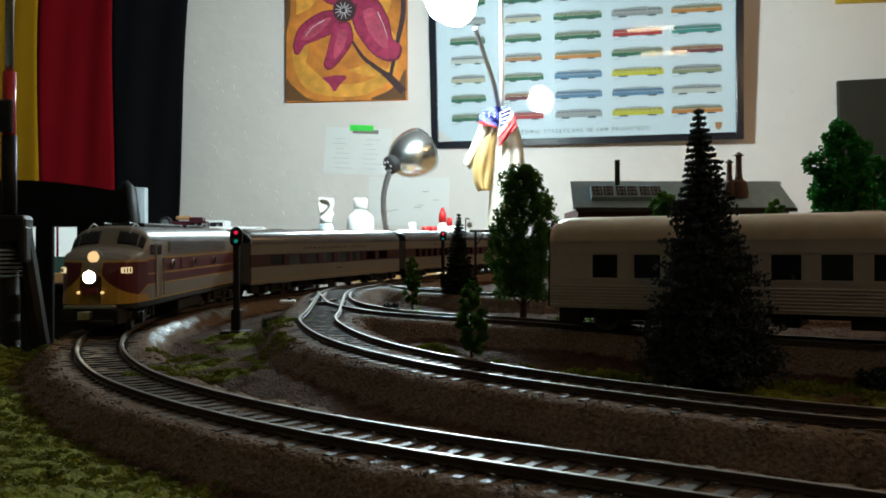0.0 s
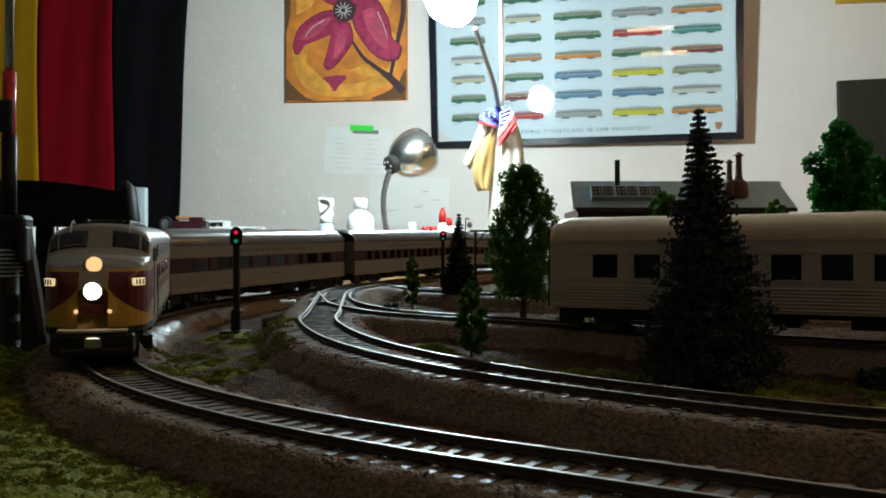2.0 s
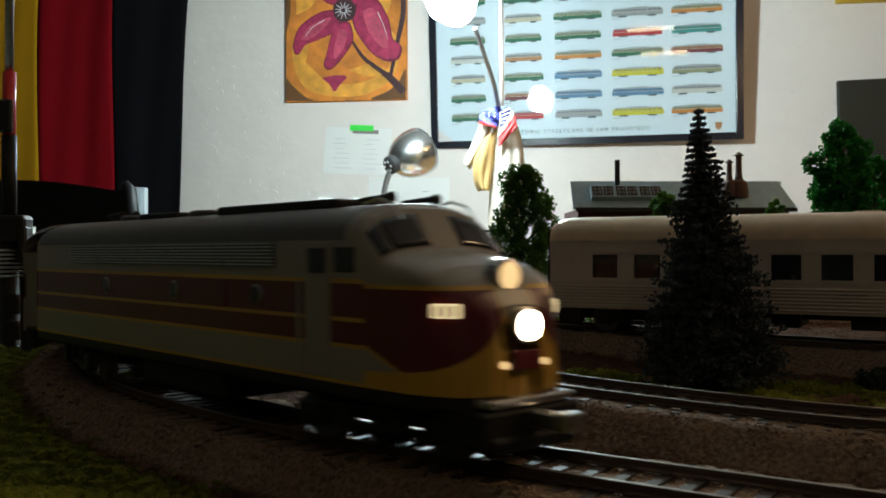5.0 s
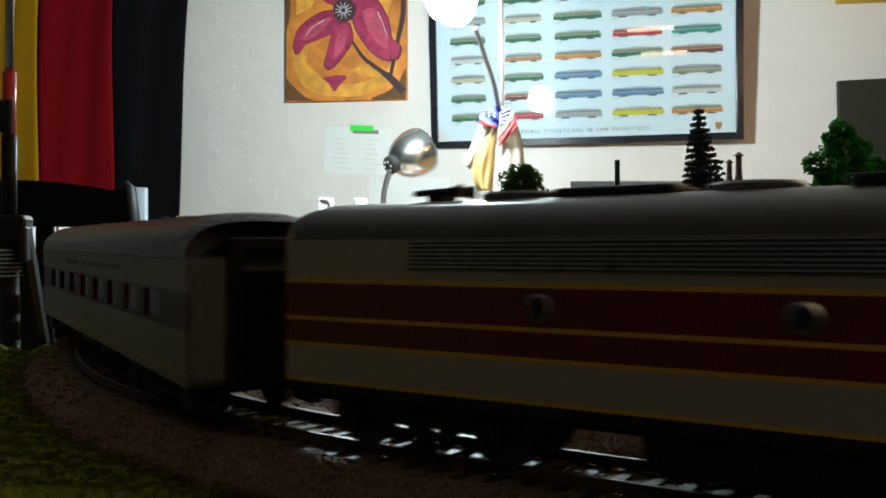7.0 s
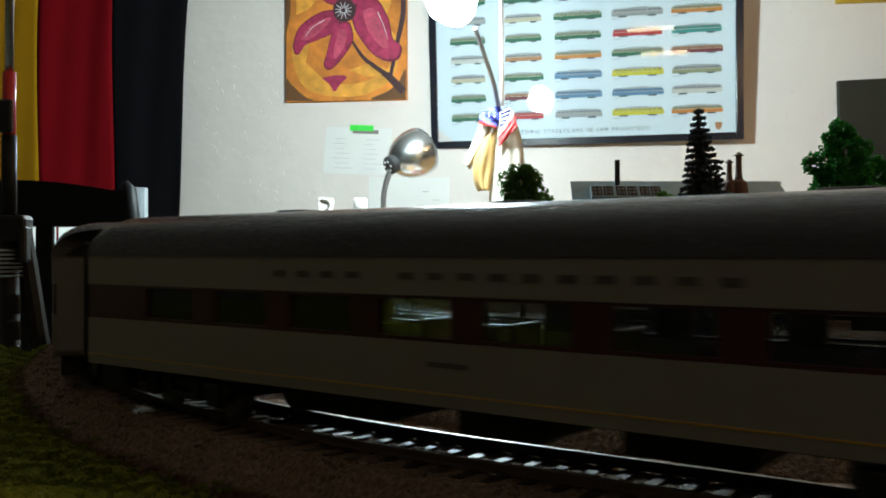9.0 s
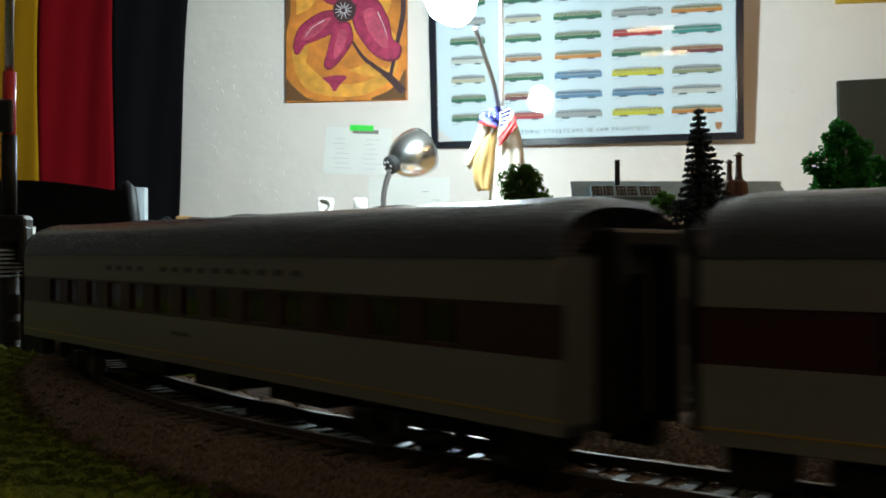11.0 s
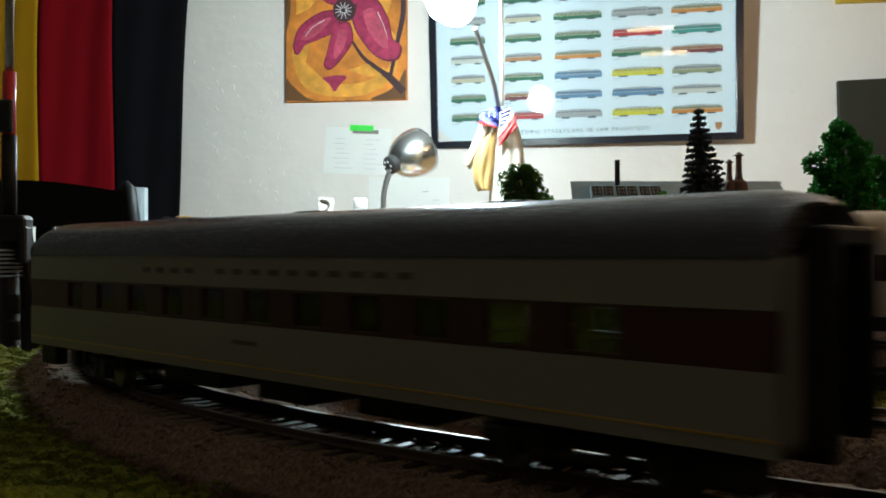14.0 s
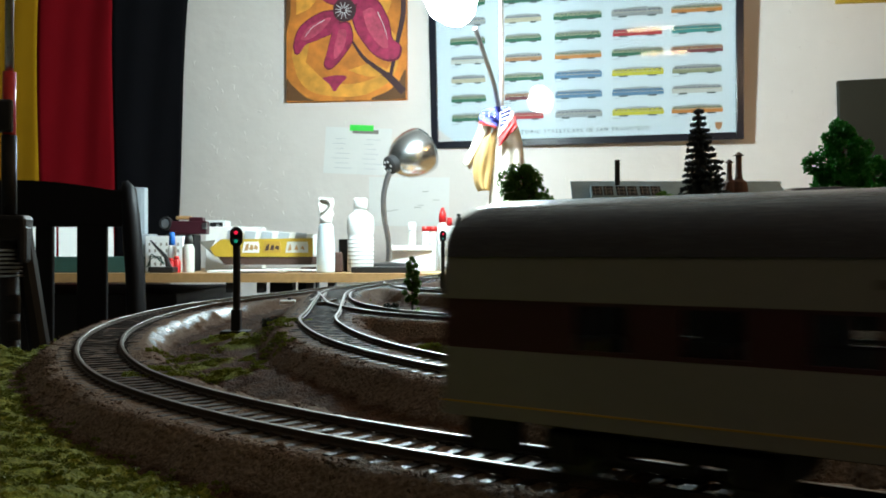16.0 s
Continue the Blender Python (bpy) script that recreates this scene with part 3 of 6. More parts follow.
        part("cab_window", boxes(((h - 0.0305, y - sy * 0.0001, 0.0362), (0.0062, 0.0006, 0.0048)), bevel=0.0002), BLACKGLOSS, t, "dark cab side window")
        bm = bmesh.new()
        tube(bm, [(h - 0.0445, y + sy * 0.0008, 0.014), (h - 0.0445, y + sy * 0.0008, 0.032)], 0.0003, 6)
        part("grab_rail", bm, STEEL, t)
        # number board beside the nose
        bm = bmesh.new()
        box(bm, (0, 0, 0), (0.002, 0.0052, 0.0025), 0.0003, pose(h - 0.0062, sy * 0.0137, 0.0274, 0, 0, sy * 50))
        nb = part("number_board", bm, BOARD, t, "lit number board with dark bars")
        for k in (-1, 0, 1):
            bm = bmesh.new()
            box(bm, (0.0011, k * 0.0015, 0), (0.0003, 0.0006, 0.0018), 0, pose(h - 0.0062, sy * 0.0137, 0.0274, 0, 0, sy * 50))
            part("bar", bm, BLACKPLASTIC, nb)
        for a0, a1 in ((0.34, 0.70), (0.77, 1.40)):
            rows = []
            for k in range(7):
                x = h - 0.0250 + k * 0.00072
                j = max(i for i in range(len(prof) - 1) if prof[i][0] <= x)
                u = (x - prof[j][0]) / (prof[j + 1][0] - prof[j][0])
                hw, eave, top = (prof[j][i] + (prof[j + 1][i] - prof[j][i]) * u for i in (1, 2, 3))
                row = []
                for q in range(9):
                    a = a0 + (a1 - a0) * q / 8
                    row.append((x + 0.00012, sy * hw * math.cos(a) ** 0.8 * 1.003, eave + (top - eave) * math.sin(a) ** 0.9 + 0.00012))
                rows.append(row)
            bm = bmesh.new()
            loft(bm, rows)
            part("windshield", bm, BLACKGLOSS, t, "dark slanted windshield pane", smooth=True).modifiers.new("thick", "SOLIDIFY").thickness = 0.0002
    # head lamps
    for z, r, mtl, x in ((0.0246, 0.0027, HEAD, h + 0.0002), (0.0333, 0.0026, HEAD2, h - 0.0046)):
        bm = bmesh.new()
        lathe_on(bm, [(r * 1.25, -0.003), (r * 1.25, 0.0002), (r * 1.02, 0.0006)], pose(x, 0, z, 0, 90, 0), 20)
        hl = part("headlight", bm, STEEL, t, "glowing round headlight")
        bm = bmesh.new()
        lathe_on(bm, [(r, 0), (r, 0.0007), (r * 0.6, 0.0012), (0.0003, 0.0014)], pose(x, 0, z, 0, 90, 0), 20)
        part("lens", bm, mtl, hl)
    for sy in (1, -1):
        bm = bmesh.new()
        lathe_on(bm, [(0.0008, 0), (0.0006, 0.001)], pose(h - 0.0008, sy * 0.0052, 0.0178, 0, 90, 0), 10)
        part("marker_lamp", bm, HEAD2, t, "small lit marker lamp")
    part("nose_plate", boxes(((h + 0.0002, 0, 0.0185), (0.0008, 0.0068, 0.0035)), bevel=0.0002), L_MAROON, t)
    part("pilot", boxes(((h - 0.004, 0, 0.0072), (0.012, 0.026, 0.0066)), ((h - 0.0002, 0, 0.0045), (0.006, 0.022, 0.003)), bevel=0.0008), L_DARK, t, "black pilot")
    part("coupler", boxes(((h + 0.005, 0, 0.0085), (0.008, 0.0034, 0.003)), ((h + 0.009, 0.001, 0.0085), (0.003, 0.005, 0.0034)), bevel=0.0005), STEEL, t)
    part("underframe", boxes(((-0.004, 0, 0.0108), (LOCO_L - 0.02, 0.031, 0.0036)), ((-0.004, 0, 0.0065), (0.044, 0.029, 0.0065)), bevel=0.0008), L_DARK, t)
    # roof gear
    for x in (-0.055, -0.012):
        bm = bmesh.new()
        lathe(bm, [(0.0075, 0.0465), (0.0075, 0.0482), (0.0068, 0.0487), (0.003, 0.0487)], 24, (x, 0, 0))
        part("roof_fan", bm, L_ROOF, t)
    part("roof_hatch", boxes(((0.028, 0, 0.0478), (0.05, 0.017, 0.0022)), bevel=0.0006), L_DARK, t, "black raised roof hatch")
    part("roof_hatch", boxes(((-0.034, 0, 0.0478), (0.022, 0.014, 0.0018)), bevel=0.0006), L_DARK, t, "black raised roof hatch")
    bm = bmesh.new()
    for y in (-0.0022, 0.0022):
        tube(bm, [(-0.078, y, 0.0492), (-0.070, y, 0.0494), (-0.067, y, 0.0494)], [0.0006, 0.0007, 0.0014], 8)
    box(bm, (-0.073, 0, 0.0482), (0.003, 0.006, 0.0018))
    part("horn", bm, L_DARK, t, "twin black air horn")
    bm = bmesh.new()
    for y in (-0.006, 0.006):
        tube(bm, [(h - 0.041, y, 0.0484), (h - 0.033, y, 0.0486), (h - 0.030, y, 0.0486)], [0.0004, 0.0006, 0.0012], 8)
    part("horn", bm, L_DARK, t, "black air horn")
    for sy in (1, -1):
        bm = bmesh.new()
        tube(bm, [(h - 0.034, sy * 0.0098, 0.0472), (h - 0.030, sy * 0.0098, 0.0482), (h - 0.0255, sy * 0.0098, 0.0470), (h - 0.0225, sy * 0.0098, 0.0440)], 0.0003, 6)
        part("roof_rail", bm, STEEL, t)
    part("anticlimber", boxes(((h - 0.001, 0, 0.0115), (0.006, 0.022, 0.0016)), bevel=0.0005), STEEL, t, "worn steel coupler shroud")
    part("diaphragm", boxes(((-h - 0.003, 0, 0.027), (0.006, 0.022, 0.034)), bevel=0.002), L_DARK, t)
    return t, [truck(t, LOCO_L * 0.34, 0.0315, 0.0058), truck(t, -LOCO_L * 0.34, 0.0315, 0.0058)]


def coach(name, label, windows, colors, width=0.0345, fluted=False, length=COACH_L):
    """A hollow coach: floor, two sides with open windows and panes, arched roof, ends, trucks and boxes beneath."""
    body, band, roof = colors
    t = empty(name, label, "passenger coach")
    h, hw = length / 2 - 0.002, width / 2
    z0, w0, w1, eave, top = 0.0096, 0.0212, 0.0318 if fluted else 0.0296, 0.0368, 0.0470
    for sy in (1, -1):
        y = sy * (hw - 0.0005)
        s = part("side", boxes(((0, y, (z0 + w0) / 2), (2 * h, 0.001, w0 - z0)), ((0, y, (w1 + eave) / 2), (2 * h, 0.001, eave - w1))), body, t)
        part("sill_line", boxes(((0, y + sy * 0.0005, z0 + 0.0024), (2 * h, 0.0003, 0.0003))), L_YELLOW if not fluted else body, s, "thin yellow line")
        if fluted:
            for k in range(7):
                part("flute", boxes(((0, y + sy * 0.0007, z0 + 0.0012 + k * 0.0013), (2 * h, 0.0008, 0.0007)), bevel=0.0002), body, s)
            for zz in (w0 + 0.0004, w1 + 0.0004, eave - 0.0008):
                part("trim", boxes(((0, y + sy * 0.0006, zz), (2 * h, 0.0006, 0.0007))), body, s)
        x = -h
        for a, b in [*windows, (h, h)]:
            if a - x > 0.0003:
                part("pillar", boxes((((x + a) / 2, y - sy * 0.0002, (w0 + w1) / 2), (a - x, 0.0008, w1 - w0))), band, s)
            x = b
        for a, b in windows:
            w = part("window", boxes((((a + b) / 2, y - sy * 0.0003, w0 + 0.0004), (b - a, 0.0013, 0.0007)), (((a + b) / 2, y - sy * 0.0003, w1 - 0.0003), (b - a, 0.0010, 0.0006)),
                                     ((a + 0.0003, y - sy * 0.0003, (w0 + w1) / 2), (0.0006, 0.001, w1 - w0)), ((b - 0.0003, y - sy * 0.0003, (w0 + w1) / 2), (0.0006, 0.001, w1 - w0))), band, s)
            p = part("pane", boxes((((a + b) / 2, y - sy * 0.0007, (w0 + w1) / 2), (b - a - 0.0008, 0.0003, w1 - w0 - 0.0006))), PANE, w)
            p.visible_shadow = False
        for k in range(-7, 8):
            if k == -3 or fluted:
                continue
            part("letter_bar", boxes(((k * 0.0068, y + sy * 0.0006, (w1 + eave) / 2), (0.0034, 0.0003, 0.0013))), LETTER, s)
        part("number_bar", boxes(((-0.004, y + sy * 0.0006, 0.0172), (0.009, 0.0003, 0.0010))), LETTER, s)
    bm = bmesh.new()
    prof = []
    n = 14
    for k in range(n + 1):
        a = math.pi * k / n
        c = math.cos(a)
        prof.append((math.copysign(abs(c) ** 0.72, c) * (hw + 0.0004), eave + (top - eave) * math.sin(a) ** 0.85))
    secs = []
    for x, k in ((-h, 0.80), (-h + 0.002, 0.93), (-h + 0.006, 1.0), (0, 1.0), (h - 0.006, 1.0), (h - 0.002, 0.93), (h, 0.80)):
        secs.append([(x, y, eave + (z - eave) * k) for y, z in prof])
    rings = loft(bm, secs)
    bm.faces.new(rings[0])
    bm.faces.new(rings[-1][::-1])
    r = part("roof", bm, roof, t, smooth=True)
    for x in (-0.06, 0.0, 0.06):
        part("vent", boxes(((x, 0, top - 0.0002), (0.009, 0.006, 0.0012)), bevel=0.0004), roof, r)
    for sx in (1, -1):
        bm = boxes(((sx * (h - 0.0006), 0.0115, 0.0235), (0.0012, 0.0105, 0.028)), ((sx * (h - 0.0006), -0.0115, 0.0235), (0.0012, 0.0105, 0.028)),
                   ((sx * (h - 0.0006), 0, 0.036), (0.0012, 0.014, 0.004)))
        e = part("end_wall", bm, body, t)
        for yy in (0.0075, -0.0075):
            part("diaphragm_side", boxes(((sx * (h + 0.0022), yy, 0.0245), (0.0046, 0.003, 0.03)), bevel=0.0006), L_DARK, t, "black ribbed diaphragm")
        part("diaphragm_top", boxes(((sx * (h + 0.0022), 0, 0.0398), (0.0046, 0.018, 0.003)), bevel=0.0006), L_DARK, t, "black ribbed diaphragm")
        part("end_door", boxes(((sx * (h - 0.001), 0, 0.0225), (0.0008, 0.0124, 0.024))), L_DARK, e)
        part("step", boxes(((sx * (h - 0.008), hw - 0.004, 0.0065), (0.010, 0.004, 0.006)), ((sx * (h - 0.008), -hw + 0.004, 0.0065), (0.010, 0.004, 0.006)), bevel=0.0006), L_DARK, t)
    part("floor_pan", boxes(((0, 0, z0 + 0.0006), (2 * h, 2 * hw - 0.002, 0.0016)), ((0, 0, z0 - 0.001), (2 * h * 0.9, 0.012, 0.003))), L_DARK, t)
    for x, w, d in ((-0.035, 0.026, 0.024), (0.004, 0.018, 0.026), (0.038, 0.022, 0.022)):
        part("equipment_box", boxes(((x, 0.0, 0.0068), (w, d, 0.0052)), bevel=0.0006), L_DARK, t)
    # dark sheet added inside so the parked coach's windows read dark
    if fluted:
        part("window_darkener", boxes(((0, 0, 0.0245), (2 * h * 0.96, 0.002, 0.024))), L_DARK, t, "dark sheet added behind the windows")
    # seats inside
    for k in range(9):
        x = -0.09 + k * 0.0225
        for sy in (1, -1):
            part("seat", boxes(((x, sy * 0.008, 0.0165), (0.005, 0.011, 0.003)), ((x - 0.003, sy * 0.008, 0.0195), (0.0015, 0.011, 0.008)), bevel=0.0005), COACH_BAND, t, "maroon bench seat")
    return t, [truck(t, length * 0.34), truck(t, -length * 0.34)]


def even_windows(n, w, a=-0.098, b=0.098, skip=()):
    st = (b - a) / n
    return [(a + st * (k + 0.5) - w / 2, a + st * (k + 0.5) + w / 2) for k in range(n) if k not in skip]


loco, loco_trucks = locomotive()
GREY_COLORS = (COACH_GREY, COACH_BAND, COACH_ROOF)
coaches = [coach("passenger_coach", "grey model passenger coach with wide windows and maroon band", even_windows(8, 0.0185), GREY_COLORS),
           coach("passenger_coach", "grey model passenger coach with many windows in maroon band", even_windows(13, 0.0098), GREY_COLORS),
           coach("passenger_coach", "grey model passenger coach at the train's tail", even_windows(11, 0.0105), GREY_COLORS)]
parked, parked_trucks = coach("parked_coach", "silver fluted model passenger coach parked on the siding", [(-0.1010 + 0.0172 * k, -0.0892 + 0.0172 * k) for k in range(12)],
                              (SILVER, SILVER, SILVER_ROOF_LAMPLIT), fluted=True)


def on_line(line, p, length):
    """Pose of a vehicle whose two trucks stand on the line, from the point nearest p."""
    pts = [q for q in line]
    i = min(range(len(pts)), key=lambda k: (pts[k].xy - Vector(p)).length)
    j = min(range(i, len(pts)), key=lambda k: abs((pts[k] - pts[i]).length - length * 0.68))
    a, b = pts[i], pts[j]
    d = b - a
    return Matrix.Translation((a + b) / 2) @ pose(0, 0, 0, 0, 0, math.degrees(math.atan2(d.y, d.x)))


parked.matrix_world = on_line(SIDING, (0.085, 0.375), COACH_L)


# ---- lamps ----
def work_lamp():
    t = empty("work_lamp", "lit work lamp on a tall steel pole", "lamp", pose(0.122, 1.9, -0.001))
    bm = bmesh.new()
    tube(bm, [(0.002, 0, -0.004), (0.0, 0, 0.53), (-0.004, 0, 0.9)], 0.0055, 12)
    part("pole", bm, STEEL, t, "bright steel pole")
    bm = bmesh.new()
    tube(bm, spline([(-0.004, -0.01, 0.33), (-0.016, -0.04, 0.382), (-0.034, -0.085, 0.424), (-0.062, -0.150, 0.481)], 0.01), 0.0045, 10)
    part("arm", bm, STEEL, t, "thin steel arm")
    part("base", lathe(bmesh.new(), [(0.09, -0.004), (0.09, 0.006), (0.08, 0.012), (0.01, 0.014)], 32), STEEL, t)
    bm = bmesh.new()
    lathe_on(bm, [(0.012, -0.05), (0.03, -0.045), (0.05, -0.02), (0.057, 0.0), (0.05, 0.02), (0.03, 0.036), (0.006, 0.042)], pose(-0.103, -0.180, 0.528, 0, 70, 20), 24)
    part("bulb", bm, BULB, t, "glaring white bulb", smooth=True)


def draped_cloth():
    """Folded cloth that hangs from the pole: pleated sheets between two hanging edges, a banner's end over them."""
    t = empty("hanging_cloth", "pale beige cloth and striped banner draped over the lamp pole", "cloth", pose(0.124, 1.9, -0.001))

    def sheet(name, left, right, pleats, depth, out, material, label="", phase=0.0):
        n, cols = 20, 28
        edges = []
        for line in (left, right):
            pts = spline([(x, 0, z) for x, z in line], 0.004)
            edges.append([pts[round((len(pts) - 1) * i / n)] for i in range(n + 1)])
        rows = []
        for i in range(n + 1):
            a, b, v = edges[0][i], edges[1][i], i / n
            row = []
            for k in range(cols + 1):
                u = k / cols
                p = a + (b - a) * u
                y = -out - depth * math.sin(math.pi * u) - 0.16 * depth * (0.4 + v) * math.sin(2 * math.pi * pleats * u + phase + 1.7 * v) - 0.10 * depth * math.sin(9 * v + 5 * u + phase)
                row.append((p.x, y, p.z))
            rows.append(row)
        bm = bmesh.new()
        loft(bm, rows)
        ob = part(name, bm, material, t, label, smooth=True)
        ob.modifiers.new("thick", "SOLIDIFY").thickness = 0.0012

    sheet("cloth", [(-0.014, 0.330), (-0.020, 0.290), (-0.025, 0.230), (-0.026, 0.160), (-0.034, 0.070)], [(0.018, 0.334), (0.034, 0.300), (0.044, 0.250), (0.046, 0.205), (0.038, 0.150), (0.022, 0.070)], 2.5, 0.030, 0.006, CLOTH)
    sheet("pale_fold", [(-0.040, 0.322), (-0.056, 0.285), (-0.076, 0.240), (-0.083, 0.226)], [(-0.012, 0.328), (-0.026, 0.290), (-0.046, 0.250), (-0.070, 0.214)], 1.5, 0.014, 0.012, CLOTH, "pale pointed fold", 1.0)
    sheet("tan_fold", [(-0.048, 0.268), (-0.060, 0.235), (-0.060, 0.190), (-0.050, 0.166)], [(-0.014, 0.296), (-0.018, 0.240), (-0.026, 0.190), (-0.028, 0.168)], 2.0, 0.014, 0.022, CLOTH_T, "tan fold of cloth", 2.0)
    sheet("blue_field", [(-0.046, 0.310), (-0.050, 0.318), (-0.043, 0.334), (-0.028, 0.340)], [(-0.010, 0.302), (-0.008, 0.312), (-0.006, 0.328), (-0.006, 0.342)], 1.5, 0.012, 0.030, CLOTH_B, "dark blue banner corner with pale stars")
    sheet("blue_field", [(-0.006, 0.298), (-0.005, 0.320), (-0.004, 0.342)], [(0.014, 0.316), (0.015, 0.330), (0.014, 0.340)], 1.0, 0.010, 0.034, CLOTH_B, "dark blue banner end")
    for k in range(4):
        z = 0.3345 - 0.0078 * k
        sheet("white_stripe", [(-0.005, z - 0.006), (-0.005, z - 0.009)], [(0.014 + 0.001 * k, z + 0.003), (0.015 + 0.001 * k, z)], 1.0, 0.010, 0.036, PAPER, "white banner stripe")
    sheet("white_band", [(-0.010, 0.286), (-0.010, 0.278)], [(0.020, 0.332), (0.023, 0.322)], 1.0, 0.012, 0.036, PAPER, "white banner band")
    sheet("red_band", [(-0.010, 0.278), (-0.010, 0.258)], [(0.023, 0.322), (0.030, 0.296)], 1.0, 0.012, 0.038, CLOTH_R, "red banner band")
    for k in range(7):
        x, z = -0.040 + 0.011 * (k % 3), 0.328 - 0.0075 * (k // 3)
        part("star_patch", boxes(((x, -0.042 - 0.004 * (k % 3 == 1), z), (0.0022, 0.0006, 0.0022))), PAPER, t)
    sheet("red_edge", [(-0.050, 0.311), (-0.049, 0.306)], [(-0.014, 0.301), (-0.014, 0.296)], 1.5, 0.012, 0.031, CLOTH_R, "red banner edge")


def desk_lamp():
    t = empty("desk_lamp", "chrome gooseneck desk lamp with a dome shade", "lamp", pose(0, 2.1, 0))
    bm = bmesh.new()
    tube(bm, spline([(-0.128, 0, 0.0), (-0.126, 0, 0.06), (-0.136, 0, 0.12), (-0.138, 0, 0.17), (-0.128, 0, 0.215), (-0.114, 0, 0.24)], 0.006), 0.0065, 12)
    part("gooseneck", bm, STEEL, t, "dark flexible gooseneck")
    part("base", lathe(bmesh.new(), [(0.06, -0.003), (0.06, 0.006), (0.05, 0.014), (0.012, 0.018)], 32, (-0.128, 0, 0)), BLACKPLASTIC, t)
    m = look((-0.114, 0, 0.247), (0.02, 0.11, 0.325)) @ pose(0, 0, 0, 180, 0, 0)
    bm = bmesh.new()
    lathe_on(bm, [(0.016, -0.003), (0.028, 0.006), (0.041, 0.020), (0.051, 0.040), (0.056, 0.062), (0.057, 0.080), (0.056, 0.090)], m, 36)
    part("shade", bm, CHROME, t, "polished dome shade", smooth=True)
    bm = bmesh.new()
    lathe_on(bm, [(0.018, -0.018), (0.0215, -0.014), (0.0215, 0.004), (0.018, 0.008)], m, 28)
    cap = part("socket_cap", bm, BLACKPLASTIC, t, "black vented socket cap")
    for k in range(6):
        a = k * math.pi / 3
        bm = bmesh.new()
        lathe_on(bm, [(0.0036, -0.0195), (0.0036, -0.016)], m @ pose(0.012 * math.cos(a), 0.012 * math.sin(a), 0), 10)
        part("vent_hole", bm, CHROME, cap)


work_lamp()
draped_cloth()
desk_lamp()


# ---- on the wall ----
def on_wall(name, label, category, u, z, out=0.002, tilt=0.0):
    return empty(name, label, category, WALL_M @ pose(u, -out, z, 0, tilt, 0))


def painting():
    t = on_wall("flower_painting", "orange canvas painting of a crimson orchid-like flower", "painting", -0.923, 0.508)
    k = 0.001795

    def q(x, y):
        return ((x - 510) * k, (180 - y) * k)

    part("canvas", boxes(((0.19, -0.011, 0.225), (0.38, 0.022, 0.45)), bevel=0.002), ORANGE, t)

    def patch(name, pts, material, depth, label=""):
        pts = spline([(*q(x, y), 0) for x, y in [*pts, pts[0]]], 0.006)[:-1]
        part(name, prism(bmesh.new(), [(p.x, p.y) for p in pts], -0.022 - depth, -0.021), material, t, label)

    def stroke(pts, r, material=STEM, y=-0.0222):
        bm = bmesh.new()
        line = spline([(q(a, b)[0], y, q(a, b)[1]) for a, b in pts], 0.01)
        n = len(line)
        rr = [r[0] + (r[1] - r[0]) * i / max(1, n - 1) for i in range(n)]
        tube(bm, line, rr, 8)
        bmesh.ops.scale(bm, vec=(1, 0.12, 1), space=Matrix.Translation((0, -y, 0)), verts=bm.verts)
        part("stroke", bm, material, t)

    patch("gold_ground", [(520, 100), (530, 60), (560, 40), (690, 60), (708, 110), (690, 150), (640, 172), (570, 168), (535, 145)], CANVAS_GOLD, 0.0003)
    patch("orange_field", [(545, 112), (560, 70), (620, 60), (690, 90), (688, 128), (640, 150), (585, 146)], ORANGE, 0.0006)
    patch("pale_glow", [(620, 128), (660, 118), (690, 132), (660, 140)], CANVAS_GOLD, 0.0009)
    patch("gold_ground", [(528, 30), (535, -40), (600, -70), (560, 10)], CANVAS_GOLD, 0.0004)
    patch("gold_ground", [(662, 20), (668, -40), (700, -50), (690, 30)], CANVAS_GOLD, 0.0004)
    for pts in ([(511, 178), (511, 140), (520, 150), (545, 172), (560, 179)], [(720, 179), (720, 130), (708, 150), (690, 165), (660, 179)], [(511, 60), (518, 20), (515, -40), (511, -40)]):
        patch("dark_corner", pts, CANVAS_BROWN, 0.0006)
    petals = ([(525, 97), (523, 80), (535, 50), (570, 27), (600, 25), (608, 42), (595, 62), (565, 75), (545, 82), (533, 98)],
              [(626, 38), (638, 6), (668, 6), (690, 40), (698, 75), (713, 90), (709, 110), (690, 115), (665, 103), (644, 78), (632, 58)],
              [(600, 46), (622, 46), (629, 75), (614, 102), (590, 126), (577, 118), (583, 95), (590, 68)],
              [(555, -8), (570, -40), (604, -30), (614, 8), (590, 14)], [(612, -30), (652, -42), (664, -6), (640, 14), (618, 12)])
    for i, pts in enumerate(petals):
        cx, cy = sum(p[0] for p in pts) / len(pts), sum(p[1] for p in pts) / len(pts)
        patch("petal_edge", pts, PETAL_D, 0.0010 + 0.0001 * i)
        patch("petal", [(cx + (x - cx) * 0.93, cy + (y - cy) * 0.93) for x, y in pts], PETAL, 0.0016 + 0.0001 * i)
    for pts in ([(536, 72), (552, 50), (590, 36), (572, 60), (548, 74)], [(645, 28), (664, 24), (682, 60), (690, 90), (676, 88), (655, 60)], [(604, 58), (617, 60), (613, 88), (597, 108), (596, 88)],
                [(572, -10), (585, -24), (600, -10), (590, 4)]):
        patch("petal_sheen", pts, PETAL_L, 0.0023)
    stroke([(545, 68), (558, 52), (580, 40)], (0.0006, 0.0012), PAPER, -0.0246)
    stroke([(672, 30), (684, 58), (690, 80)], (0.0012, 0.0005), PAPER, -0.0246)
